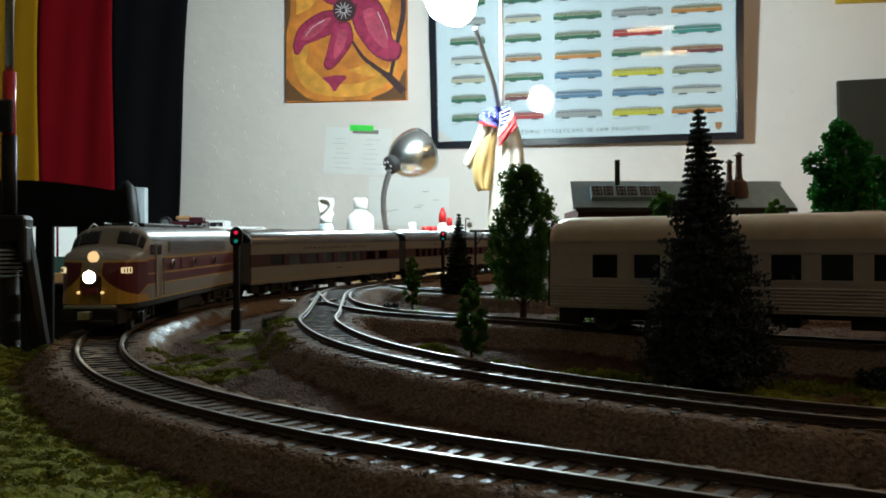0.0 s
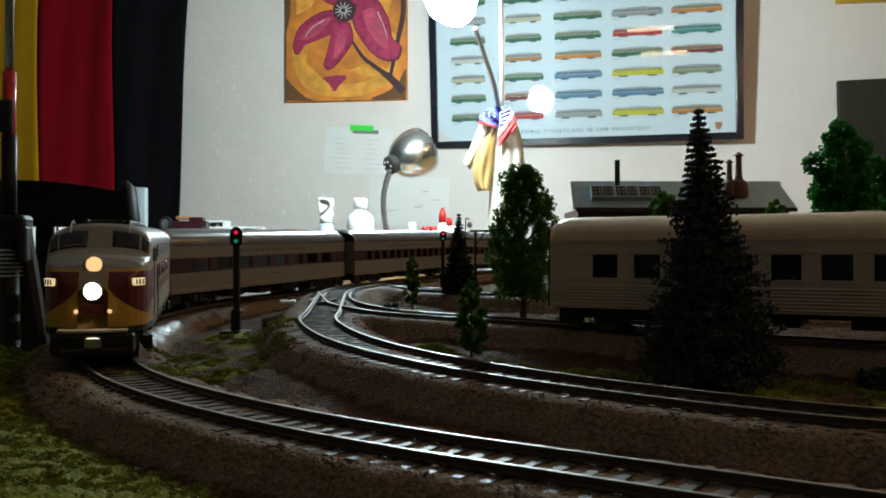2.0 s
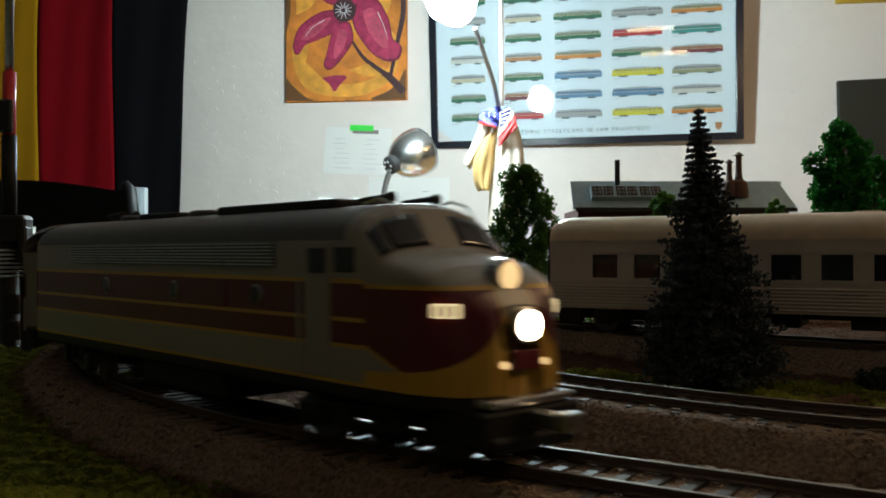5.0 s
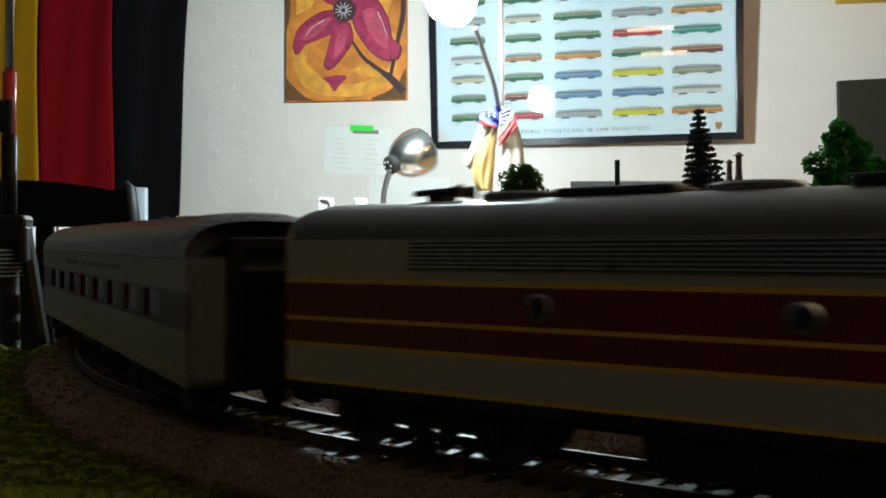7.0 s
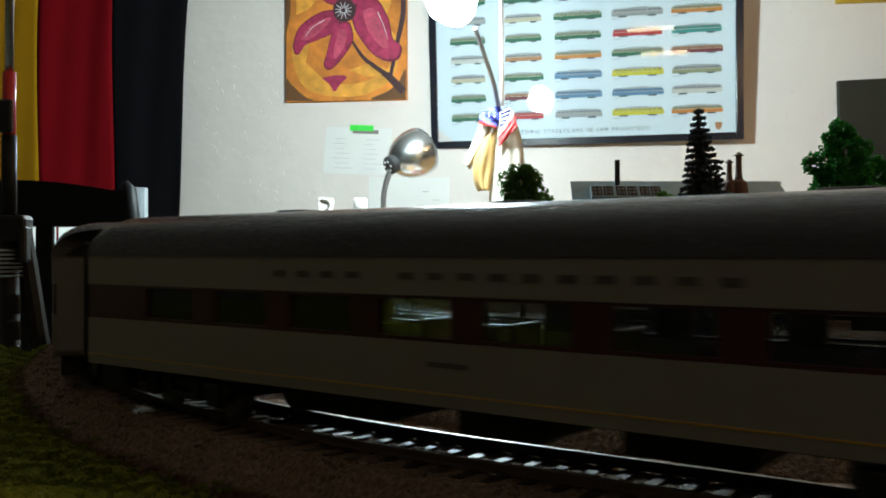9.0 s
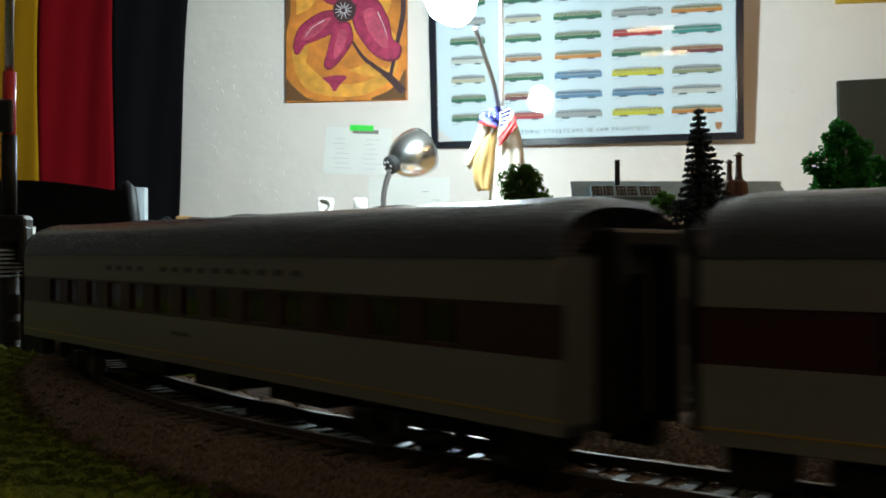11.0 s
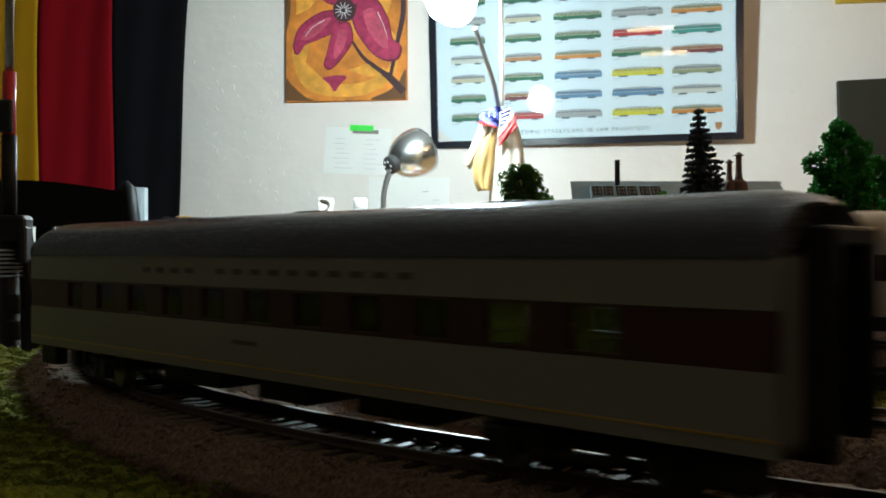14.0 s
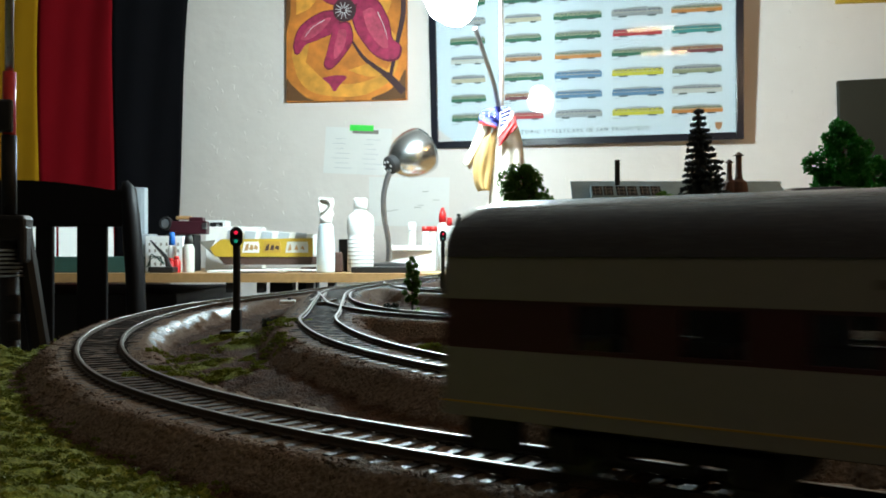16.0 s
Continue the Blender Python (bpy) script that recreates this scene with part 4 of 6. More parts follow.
    patch("bud", [(574, 140), (598, 136), (618, 139), (606, 152), (596, 164), (588, 152)], PETAL, 0.0011)
    patch("flower_heart", [(594, 18), (604, 6), (622, 6), (634, 22), (628, 40), (608, 44), (596, 34)], STEM, 0.0026)
    for i in range(12):
        a = i * 0.5236 + 0.2
        stroke([(612 + 4 * math.cos(a), 25 + 4 * math.sin(a)), (612 + 19 * math.cos(a), 25 + 17 * math.sin(a))], (0.0013, 0.0005), WHITEPLASTIC, -0.0250)
    stroke([(627, 78), (650, 110), (690, 140), (719, 170)], (0.005, 0.013))
    stroke([(690, 138), (650, 136), (612, 137)], (0.0035, 0.0015))
    stroke([(694, 140), (704, 90), (716, 30), (712, -30)], (0.006, 0.009))
    stroke([(566, -30), (590, 4), (606, 18)], (0.003, 0.002))


def streetcar_poster():
    t = empty("framed_poster", "black-framed poster of historic streetcars under glass", "poster", WALL_M @ pose(-0.0125, -0.020, 0.362, 4.0, 0, -3.0) @ pose(0, 0, 0, 0, -0.5, 0))
    w, hgt, fw = 0.912, 0.66, 0.021
    part("backing", boxes(((0, 0.004, hgt / 2), (w - 0.02, 0.006, hgt - 0.02))), POSTER, t)
    for x in (-w / 2 + fw / 2, w / 2 - fw / 2):
        part("frame_bar", boxes(((x, -0.004, hgt / 2), (fw, 0.022, hgt)), bevel=0.002), BLACKGLOSS, t)
    for z in (fw / 2, hgt - fw / 2):
        part("frame_bar", boxes(((0, -0.004, z), (w - 2 * fw, 0.021, fw)), bevel=0.002), BLACKGLOSS, t)
    g = part("glass", boxes(((0, -0.006, hgt / 2), (w - 2 * fw, 0.0015, hgt - 2 * fw))), GLASS, t)
    g.visible_shadow = False
    tints = {"g": (0.03, 0.16, 0.09), "t": (0.05, 0.30, 0.28), "c": (0.55, 0.50, 0.36), "o": (0.62, 0.25, 0.06), "r": (0.5, 0.04, 0.05), "b": (0.12, 0.26, 0.42),
             "y": (0.62, 0.58, 0.04), "m": (0.2, 0.05, 0.06), "s": (0.34, 0.37, 0.38), "w": (0.6, 0.6, 0.55), "k": (0.3, 0.33, 0.2), "p": (0.45, 0.22, 0.1)}
    inks = {k: mat("print_" + n, v, 0.6, var=0.1, scale=60) for (k, v), n in zip(tints.items(), ("green", "teal", "cream", "orange", "red", "blue", "yellow", "maroon", "silver", "white", "olive", "brown"))}
    global DARKINK
    DARKINK = mat("print_dark", (0.10, 0.12, 0.13), 0.6, var=0.1)
    columns = [(-0.398, -0.282), (-0.232, -0.112), (-0.084, 0.062), (0.086, 0.236), (0.254, 0.402)]
    rows = ["grsyo", "gmbbw", "cgbyk", "wpogm", "gggrt", "scgso", "gggrs", "tggwb", "skgor"]
    lower = {"r": "r", "b": "b", "o": "k", "y": "y", "m": "p", "g": "k", "t": "t", "p": "s"}
    for ri, row in enumerate(rows):
        z = 0.088 + ri * 0.0575
        for (a, b), ink in zip(columns, row):
            inset = random.uniform(0.002, 0.012)
            a2, b2 = a + inset * 0.5, b - inset * 0.5
            L = b2 - a2
            c = part("streetcar_print", boxes((((a2 + b2) / 2, 0.0005, z), (L, 0.0012, 0.0140)), bevel=0.0005), inks[ink], t)
            part("windows_print", boxes((((a2 + b2) / 2, -0.0003, z + 0.0085), (L * 0.97, 0.0012, 0.006))), inks[lower.get(ink, "s")], c)
            part("window_row", boxes(*[((a2 + L * (0.08 + 0.84 * q / 9), -0.0010, z + 0.0085), (L * 0.05, 0.0010, 0.0030)) for q in range(10)]), DARKINK, c)
            part("belt_line", boxes((((a2 + b2) / 2, -0.0004, z + 0.0035), (L * 0.99, 0.0010, 0.0012))), inks["c"], c)
            part("roof_print", boxes((((a2 + b2) / 2, 0.0003, z + 0.0135), (L * 0.9, 0.0012, 0.0032)), (((a2 + b2) / 2, 0.0003, z + 0.0165), (L * 0.4, 0.0012, 0.0018))), inks["s"], c)
            part("wheels_print", boxes(*[((a2 + L * q, -0.0001, z - 0.0085), (L * 0.17, 0.0012, 0.0045)) for q in (0.22, 0.78)]), DARKINK, c)
            part("caption_bar", boxes(((a2 + 0.011, 0.0005, z - 0.0155), (0.020, 0.0011, 0.0016))), inks["s"], c)
    font = bpy.data.curves.new("poster_title", "FONT")
    font.body, font.size, font.space_character, font.extrude = "HISTORIC STREETCARS IN SAN FRANCISCO", 0.0155, 1.38, 0.0003
    font.align_x = "CENTER"
    tmp = new("tmp", font)
    me = bpy.data.meshes.new_from_object(tmp.evaluated_get(bpy.context.evaluated_depsgraph_get()))
    bpy.data.objects.remove(tmp)
    me.materials.append(L_DARK)
    title = new("title_lettering", me)
    title.parent = t
    title.matrix_basis = pose(-0.01, 0.0002, 0.037, 90, 0, 0)
    part("shield_print", prism(bmesh.new(), [(0.378, 0.052), (0.398, 0.052), (0.397, 0.038), (0.388, 0.028), (0.379, 0.038)], -0.0004, 0.001), inks["p"], t)


def wall_papers():
    t = on_wall("pinned_note", "white handwritten note taped to the wall", "note", -0.70, 0.355, 0.003, 3)
    bm = bmesh.new()
    rings = [[(x, -0.004 * abs(x) * 10 * ((z + 0.08) < 0.04), z) for z in (-0.072, -0.05, 0, 0.05, 0.072)] for x in (-0.105, -0.05, 0, 0.05, 0.105)]
    loft(bm, rings)
    p = part("sheet", bm, PAPER, t)
    p.modifiers.new("thick", "SOLIDIFY").thickness = 0.0005
    part("tape", boxes(((0.01, -0.004, 0.071), (0.075, 0.001, 0.018))), GREENTAPE, t, "bright green tape")
    part("clip", boxes(((0.022, -0.003, 0.060), (0.082, 0.001, 0.012))), L_GREY, t)
    for k in range(7):
        for j in range(2):
            part("writing_bar", boxes(((-0.05 + 0.09 * j + random.uniform(-0.01, 0.01), -0.0035, 0.036 - k * 0.015), (random.uniform(0.025, 0.06), 0.0008, 0.0009))), COOL_INK, t)
    t = on_wall("thin_drawing", "faint pencil drawing on white paper", "drawing", -0.54, 0.197, 0.003, 1)
    part("sheet", boxes(((0, 0, 0), (0.25, 0.001, 0.15))), PAPER, t)
    for k in range(6):
        part("pencil_line", boxes(((random.uniform(-0.09, 0.09), -0.001, random.uniform(-0.03, 0.06)), (0.02, 0.0008, 0.0012))), L_GREY, t)


def tricolour():
    t = on_wall("tricolour_flag", "black, red and gold cloth flag hung vertically", "flag", 0, 0, 0.03)
    for name, a, b, m in (("gold_stripe", -2.02, -1.742, FLAG_Y), ("red_stripe", -1.742, -1.486, FLAG_R), ("black_stripe", -1.486, -1.262, FLAG_K)):
        rings = []
        for i in range(25):
            z = 1.3 - 1.35 * i / 24
            ring = []
            for k in range(17):
                u = a + (b - a) * k / 16
                sway = 0.008 * math.sin(z * 5 + 1) * (1 if u < -1.3 else 1) + 0.050 * (z - 0.36) * max(0, (u + 1.486) / 0.224) + 0.010 * (z - 0.3)
                ring.append((u + sway, 0.007 * math.sin(u * 23 + 1.1 * math.sin(z * 3)) + 0.003 * math.sin(u * 61 - z * 5) - 0.004, z))
            rings.append(ring)
        bm = bmesh.new()
        loft(bm, rings)
        part(name, bm, m, t, smooth=True).modifiers.new("thick", "SOLIDIFY").thickness = 0.001


def wall_boards():
    t = on_wall("dark_board", "dark green board with pale curved lines", "board", 0.95, 0.27, 0.03, -1.5)
    part("panel", boxes(((0, 0, 0), (0.48, 0.02, 0.53)), bevel=0.002), BOARD_DARK, t)
    for r in (0.20, 0.225):
        bm = bmesh.new()
        tube(bm, [(0.13 - r * math.cos(a), -0.011, -0.06 + r * math.sin(a) * 1.4) for a in (i * 0.12 for i in range(14))], 0.0013, 6)
        part("pale_line", bm, L_GREY, t)
    part("red_shape", prism(bmesh.new(), [(-0.122, -0.05), (-0.04, -0.05), (-0.04, 0.04), (-0.085, 0.05), (-0.125, 0.012)], -0.014, -0.009), REDPLASTIC, t)
    t = on_wall("wall_picture", "pale framed picture high on the wall", "picture", 0.93, 0.90, 0.012)
    part("frame", boxes(((0, 0, 0), (0.45, 0.02, 0.29)), bevel=0.003), YELLOWCARD, t)
    part("mount", boxes(((0, -0.009, 0), (0.42, 0.006, 0.26))), PAPER, t)


painting()
streetcar_poster()
wall_papers()
tricolour()
wall_boards()
# trowel ridges left in the plaster
def trowel_ridges():
    r = random.Random(21)
    bm = bmesh.new()
    for u0, u1, z0, z1, n in ((-1.20, -0.93, 0.12, 0.66, 75), (-1.25, -0.45, 0.10, 0.85, 45), (0.50, 0.80, 0.30, 0.85, 40), (-0.5, 0.5, 0.1, 0.35, 20)):
        for _ in range(n):
            u, z, a, size = r.uniform(u0, u1), r.uniform(z0, z1), r.gauss(1.75, 0.45), r.uniform(0.006, 0.026)
            bend = r.uniform(-0.5, 0.5)
            pts = [(u + size * (q - 0.5) * math.cos(a + bend * q), 0.0004, z + size * (q - 0.5) * math.sin(a + bend * q)) for q in (0, 0.33, 0.66, 1)]
            w = r.uniform(0.0010, 0.0024)
            tube(bm, pts, [w * 0.3, w, w * 0.8, w * 0.3], 6)
    ob = part("trim", bm, WALL, None, "", smooth=True)
    ob.matrix_world = WALL_M
    tagged(ob, "raised trowel ridges in the white plaster", "", "", "structure")


trowel_ridges()


# ---- desk, chair, stand ----
def desk():
    t = empty("work_desk", "long oak-topped work desk before the wall", "desk")
    bm = bmesh.new()
    outline = ((-1.25, 1.9), (1.1, 1.9), (1.1, 2.400), (-1.25, 2.640))
    low, high = [[bm.verts.new((x, y, z)) for x, y in outline] for z in (-0.023, -0.004)]
    bm.faces.new(low[::-1])
    bm.faces.new(high)
    for k in range(4):
        bm.faces.new((low[k], low[(k + 1) % 4], high[(k + 1) % 4], high[k]))
    part("desktop", bm, OAK, t)
    # added block that keeps the space under the desk's left end dark
    part("dark_block", boxes(((-0.90, 2.3, -0.4), (0.62, 0.6, 0.70)), bevel=0.004), L_DARK, t, "black block added to darken the space beneath the top")
    for x in (-1.1, -0.35, 0.4, 1.0):
        for y in (1.98, 2.36):
            part("leg", boxes(((x, y, -0.39), (0.05, 0.05, 0.735)), bevel=0.004), L_DARK, t)
    for x in (-0.45, -0.385, -0.28, -0.235):
        part("clamp", boxes(((x, 1.92, -0.034), (0.016, 0.03, 0.022)), bevel=0.002), BLACKPLASTIC, t)


def chair():
    t = empty("wooden_chair", "black wooden slat-back chair before the desk", "chair", pose(-0.755, 1.6, 0))
    w = 0.200
    bm = bmesh.new()
    top = [(-w, 0.085), (-w, 0.145)] + [(-w + 2 * w * k / 12, 0.145 + 0.022 * math.sin(math.pi * k / 12) + (0.0 if k < 12 else 0.004)) for k in range(1, 13)] + [(w, 0.085)]
    prism(bm, top, -0.012, 0.012)
    bmesh.ops.bevel(bm, geom=bm.edges[:], offset=0.003, segments=2, affect="EDGES")
    part("top_rail", bm, DARKWOOD, t)
    for s in (-1, 1):
        bm = bmesh.new()
        tube(bm, [(s * (w - 0.008), 0, 0.165), (s * (w - 0.002), 0, 0.15), (s * (w + 0.004), -0.004, 0.10), (s * (w + 0.014), -0.01, 0.0), (s * (w + 0.018), -0.01, -0.15), (s * (w + 0.018), 0.0, -0.31), (s * (w + 0.02), 0.05, -0.755)],
             [0.006, 0.014, 0.016, 0.017, 0.018, 0.018, 0.015], 10)
        part("back_post", bm, DARKWOOD, t, smooth=True)
        part("front_leg", boxes(((s * (w - 0.02), -0.38, -0.545), (0.032, 0.032, 0.43)), bevel=0.004), DARKWOOD, t)
    for x, wd in ((-0.13, 0.05), (-0.045, 0.05), (0.051, 0.031), (0.135, 0.053)):
        xs = {0.051: 0.051, 0.135: 0.135}.get(x, x)
        part("slat", boxes(((xs, 0, -0.10), (wd, 0.012, 0.38)), bevel=0.003), DARKWOOD, t)
    part("seat", boxes(((0, -0.19, -0.315), (0.46, 0.43, 0.03)), bevel=0.01), DARKWOOD, t)


def tripod():
    t = empty("camera_tripod", "dark folding stand with clamps and a red grip", "tripod", pose(-0.288, 0.6, 0))
    for name, a, b, r, m, lab in (("upper_tube", 0.158, 0.32, 0.0027, STEEL, "slim bright tube"), ("red_grip", 0.115, 0.158, 0.0042, REDPLASTIC, "dark red grip"), ("middle_tube", 0.062, 0.116, 0.0048, L_DARK, ""),
                                  ("lower_tube", -0.76, 0.062, 0.0064, L_DARK, "")):
        bm = bmesh.new()
        n = [(0.0 + 0.012 * max(0, 0.06 - z), 0, z) for z in (a, (a + b) / 2, b)]
        tube(bm, n, r, 16)
        part(name, bm, m, t, lab, smooth=True)
    part("clamp", boxes(((0.004, 0, 0.054), (0.019, 0.016, 0.018)), ((0.011, -0.002, 0.044), (0.006, 0.012, 0.026)), bevel=0.003), L_DARK, t, "black clamp")
    part("lever", boxes(((0.0, -0.006, 0.128), (0.011, 0.004, 0.022)), bevel=0.002), BLACKPLASTIC, t)
    for k in range(7):
        bm = bmesh.new()
        lathe(bm, [(0.0072, 0), (0.008, 0.0008), (0.0072, 0.0016)], 16, (0.001, 0, 0.022 + k * 0.0028))
        part("ring", bm, STEEL, t)
    for z in (0.004, -0.013, -0.03):
        part("lever", boxes(((0.006, -0.006, z), (0.009, 0.005, 0.013)), bevel=0.002), L_DARK, t)
    bm = bmesh.new()
    tube(bm, [(0.004, 0.01, 0.05), (0.040, 0.02, -0.2), (0.125, 0.04, -0.76)], 0.007, 10)
    part("leg", bm, L_DARK, t)


desk()
chair()
tripod()
DZ = -0.004


def bottle(name, label, x, y, profile, material, cap, cap_profile, squash=1.0):
    t = empty(name, label, "bottle", pose(x, y, DZ))
    bm = lathe(bmesh.new(), profile, 24)
    bmesh.ops.scale(bm, vec=(1, squash, 1), verts=bm.verts)
    part("body", bm, material, t, smooth=True)
    part("cap", lathe(bmesh.new(), cap_profile, 20), cap, t, smooth=True)
    return t


b = bottle("white_bottle", "large white plastic bottle with ribbed label", -0.187, 2.05, [(0.028, 0), (0.030, 0.003), (0.030, 0.075), (0.0285, 0.078), (0.0285, 0.085), (0.031, 0.09), (0.031, 0.115), (0.027, 0.128), (0.014, 0.137), (0.013, 0.142)],
           WHITEPLASTIC, WHITEPLASTIC, [(0.0155, 0.141), (0.0155, 0.165), (0.013, 0.167)])
for k in range(7):
    part("label_line", lathe(bmesh.new(), [(0.0302, 0), (0.0304, 0.0004), (0.0302, 0.0018)], 24, (0, 0, 0.018 + k * 0.009)), L_GREY, b)
s = bottle("spray_bottle", "milky blue spray bottle with white trigger head", -0.259, 2.0, [(0.019, 0), (0.0205, 0.003), (0.0205, 0.055), (0.018, 0.082), (0.0165, 0.100), (0.012, 0.110)], MILKY, WHITEPLASTIC, [(0.0135, 0.108), (0.0135, 0.122), (0.011, 0.124)])
part("trigger_head", prism(bmesh.new(), [(-0.013, 0.122), (0.014, 0.122), (0.017, 0.130), (0.013, 0.140), (0.017, 0.152), (0.016, 0.164), (-0.015, 0.166), (-0.016, 0.150), (-0.012, 0.138)], -0.009, 0.009), WHITEPLASTIC, s)
bm = bmesh.new()
tube(bm, spline([(-0.010, -0.0105, 0.160), (0.006, -0.0115, 0.157), (0.009, -0.0115, 0.146), (-0.002, -0.0115, 0.134), (-0.010, -0.0105, 0.130)], 0.003), 0.0028, 8)
part("trigger", bm, L_GREY, s, "curled grey trigger", smooth=True)
for x, y, h, w, capm, bm_ in ((-0.605, 2.02, 0.062, 0.0095, BLUEPLASTIC, WHITEPLASTIC), (-0.563, 2.0, 0.064, 0.0125, BLACKPLASTIC, PALE_LABEL), (-0.583, 1.98, 0.030, 0.008, REDPLASTIC, REDPLASTIC), (-0.594, 1.975, 0.026, 0.007, REDPLASTIC, REDPLASTIC),
                              (-0.001, 2.2, 0.120, 0.013, REDPLASTIC, WHITEPLASTIC), (0.016, 2.22, 0.112, 0.010, REDPLASTIC, WHITEPLASTIC)):
    tip = {BLACKPLASTIC: 0.018, BLUEPLASTIC: 0.028}.get(capm, 0.034 if h > 0.115 else 0.018 if h > 0.1 else 0.006)
    bottle("small_bottle", {REDPLASTIC: "small glue bottle with red cap", BLUEPLASTIC: "small white bottle with blue nozzle"}.get(capm, "small bottle on the desk"), x, y,
           [(w, 0), (w * 1.05, 0.002), (w * 1.05, h * 0.85), (w * 0.6, h)], bm_, capm, [(w * 0.75, h * 0.98), (w * 0.68, h + tip * 0.5), (w * (0.6 if tip < 0.03 else 0.25), h + tip)])
for x, capm in ((-0.041, REDPLASTIC), (-0.023, REDPLASTIC), (-0.073, WHITEPLASTIC)):
    bottle("paint_jar", "small model paint jar with a flat lid", x, 2.15, [(0.0085, 0), (0.009, 0.003), (0.009, 0.092), (0.008, 0.096)], PALE_LABEL, capm, [(0.0095, 0.095), (0.0098, 0.1), (0.0095, 0.106 if capm is REDPLASTIC else 0.116)])


def desk_box(name, label, category, x, y, size, material, rz=0.0, z=DZ, bevel=0.002, tilt=0.0):
    t = empty(name, label, category, pose(x, y, z, tilt, 0, rz))
    part("body", boxes(((0, 0, size[2] / 2), size), bevel=bevel), material, t)
    return t


def kit_box():
    t = empty("kit_box", "yellow model kit box with white flaps and picture windows", "box", pose(-0.416, 2.10, DZ + 0.006, 0, 0, -3))
    u = 0.001312

    def q(x, y):
        return ((x - 470) * u, (478 - y) * u)

    part("tray", prism(bmesh.new(), [q(*p) for p in ((408, 470), (560, 470), (563, 456), (396, 456))], -0.038, 0.050), RUST, t, "brown lower edge of the tray")
    part("front_panel", prism(bmesh.new(), [q(*p) for p in ((392, 456), (563, 456), (563, 424), (402, 426), (383, 441))], -0.041, -0.036), YELLOWCARD, t)
    part("back_panel", prism(bmesh.new(), [q(*p) for p in ((392, 452), (563, 452), (563, 416), (396, 410))], 0.044, 0.050), PAPER, t)
    flap = part("white_flap", prism(bmesh.new(), [q(*p) for p in ((392, 430), (402, 405), (470, 409), (563, 417), (563, 428))], -0.030, -0.028), PAPER, t, "white folded flap")
    for i in range(5):
        x = 410 + 30 * i
        part("flap_window", prism(bmesh.new(), [q(*p) for p in ((x, 426), (x + 3, 410 + i), (x + 22, 412 + i), (x + 20, 426))], -0.0325, -0.0305), SMOKED, flap)
    for i, (a, b) in enumerate(((440, 470), (476, 508), (516, 556))):
        w = part("picture_window", prism(bmesh.new(), [q(*p) for p in ((a, 449), (b, 449), (b - 1, 430), (a + 3, 430))], -0.0425, -0.0412), (PAPER, L_YELLOW, PALE_LABEL)[i], t)
        for j in range(3):
            x = a + 4 + j * (b - a - 6) / 3
            part("model_picture", prism(bmesh.new(), [q(*p) for p in ((x, 446 - 2 * j), (x + 7, 445), (x + 8 - 3 * (i == 2), 433 + 3 * j), (x + 3, 435 + i))], -0.0436, -0.0426), (OAK, RUST, OAK)[i], w)
    part("end_flap", prism(bmesh.new(), [q(*p) for p in ((362, 430), (391, 427), (383, 441), (388, 454))], -0.036, -0.033), L_GREY, t, "grey inside of the end flap")


kit_box()
desk_box("paper_box", "white open card box", "box", -0.515, 2.25, (0.14, 0.06, 0.108), PAPER, 3)
desk_box("brown_kit_part", "brown plastic kit part on papers", "kit part", -0.30, 2.02, (0.035, 0.03, 0.012), RUST, 8)
c = desk_box("plastic_basket", "white perforated plastic basket", "basket", -0.635, 2.1, (0.085, 0.08, 0.004), WHITEPLASTIC)
for x, y, sx, sy in ((0, 0.04, 0.085, 0.003), (0, -0.04, 0.085, 0.003), (0.041, 0, 0.003, 0.077), (-0.041, 0, 0.003, 0.077)):
    part("side", boxes(((x, y, 0.042), (sx, sy, 0.08)), bevel=0.001), WHITEPLASTIC, c)
for i in range(6):
    for j in range(4):
        part("hole", boxes(((-0.033 + i * 0.013, -0.0417, 0.018 + j * 0.015), (0.004, 0.001, 0.007))), L_GREY, c)
t = desk_box("clear_case", "upright clear plastic case", "case", -0.722, 2.15, (0.034, 0.025, 0.11), SMOKED, 0, 0.0845)
part("inset", boxes(((0, -0.0135, 0.05), (0.022, 0.002, 0.088)), bevel=0.001), SMOKED, t, "frosted blue-grey inset")
desk_box("case_stand", "pale plastic storage drawer unit", "drawer", -0.720, 2.16, (0.06, 0.06, 0.088), SMOKED)
desk_box("box_stack", "stack of plain white boxes", "box", -0.545, 2.25, (0.055, 0.05, 0.099), PAPER)
t = empty("old_camera", "dark maroon folding camera body with a steel lens ring", "camera", pose(-0.608, 2.17, 0.0838))
desk_box("basket_stack", "dark box behind the plastic basket", "box", -0.628, 2.19, (0.068, 0.06, 0.0878), L_DARK)
part("body", boxes(((0, 0, 0.016), (0.088, 0.03, 0.031)), ((0.018, 0, 0.036), (0.034, 0.024, 0.010)), bevel=0.002), COACH_BAND, t)
bm = bmesh.new()
lathe_on(bm, [(0.0165, 0.0), (0.0165, 0.010), (0.013, 0.012), (0.012, 0.007)], pose(-0.052, -0.004, 0.026, 90, 0, -20), 24)
part("dial", bm, L_DARK, t, "round black dial")
bm = bmesh.new()
lathe_on(bm, [(0.0108, 0.0), (0.0108, 0.0082)], pose(-0.052, -0.004, 0.026, 90, 0, -20), 20)
part("dial_face", bm, SMOKED, t, "grey dial face")
part("wooden_grip", boxes(((-0.012, -0.006, 0.0395), (0.036, 0.010, 0.0085)), bevel=0.002), OAK, t, "worn wooden grip")
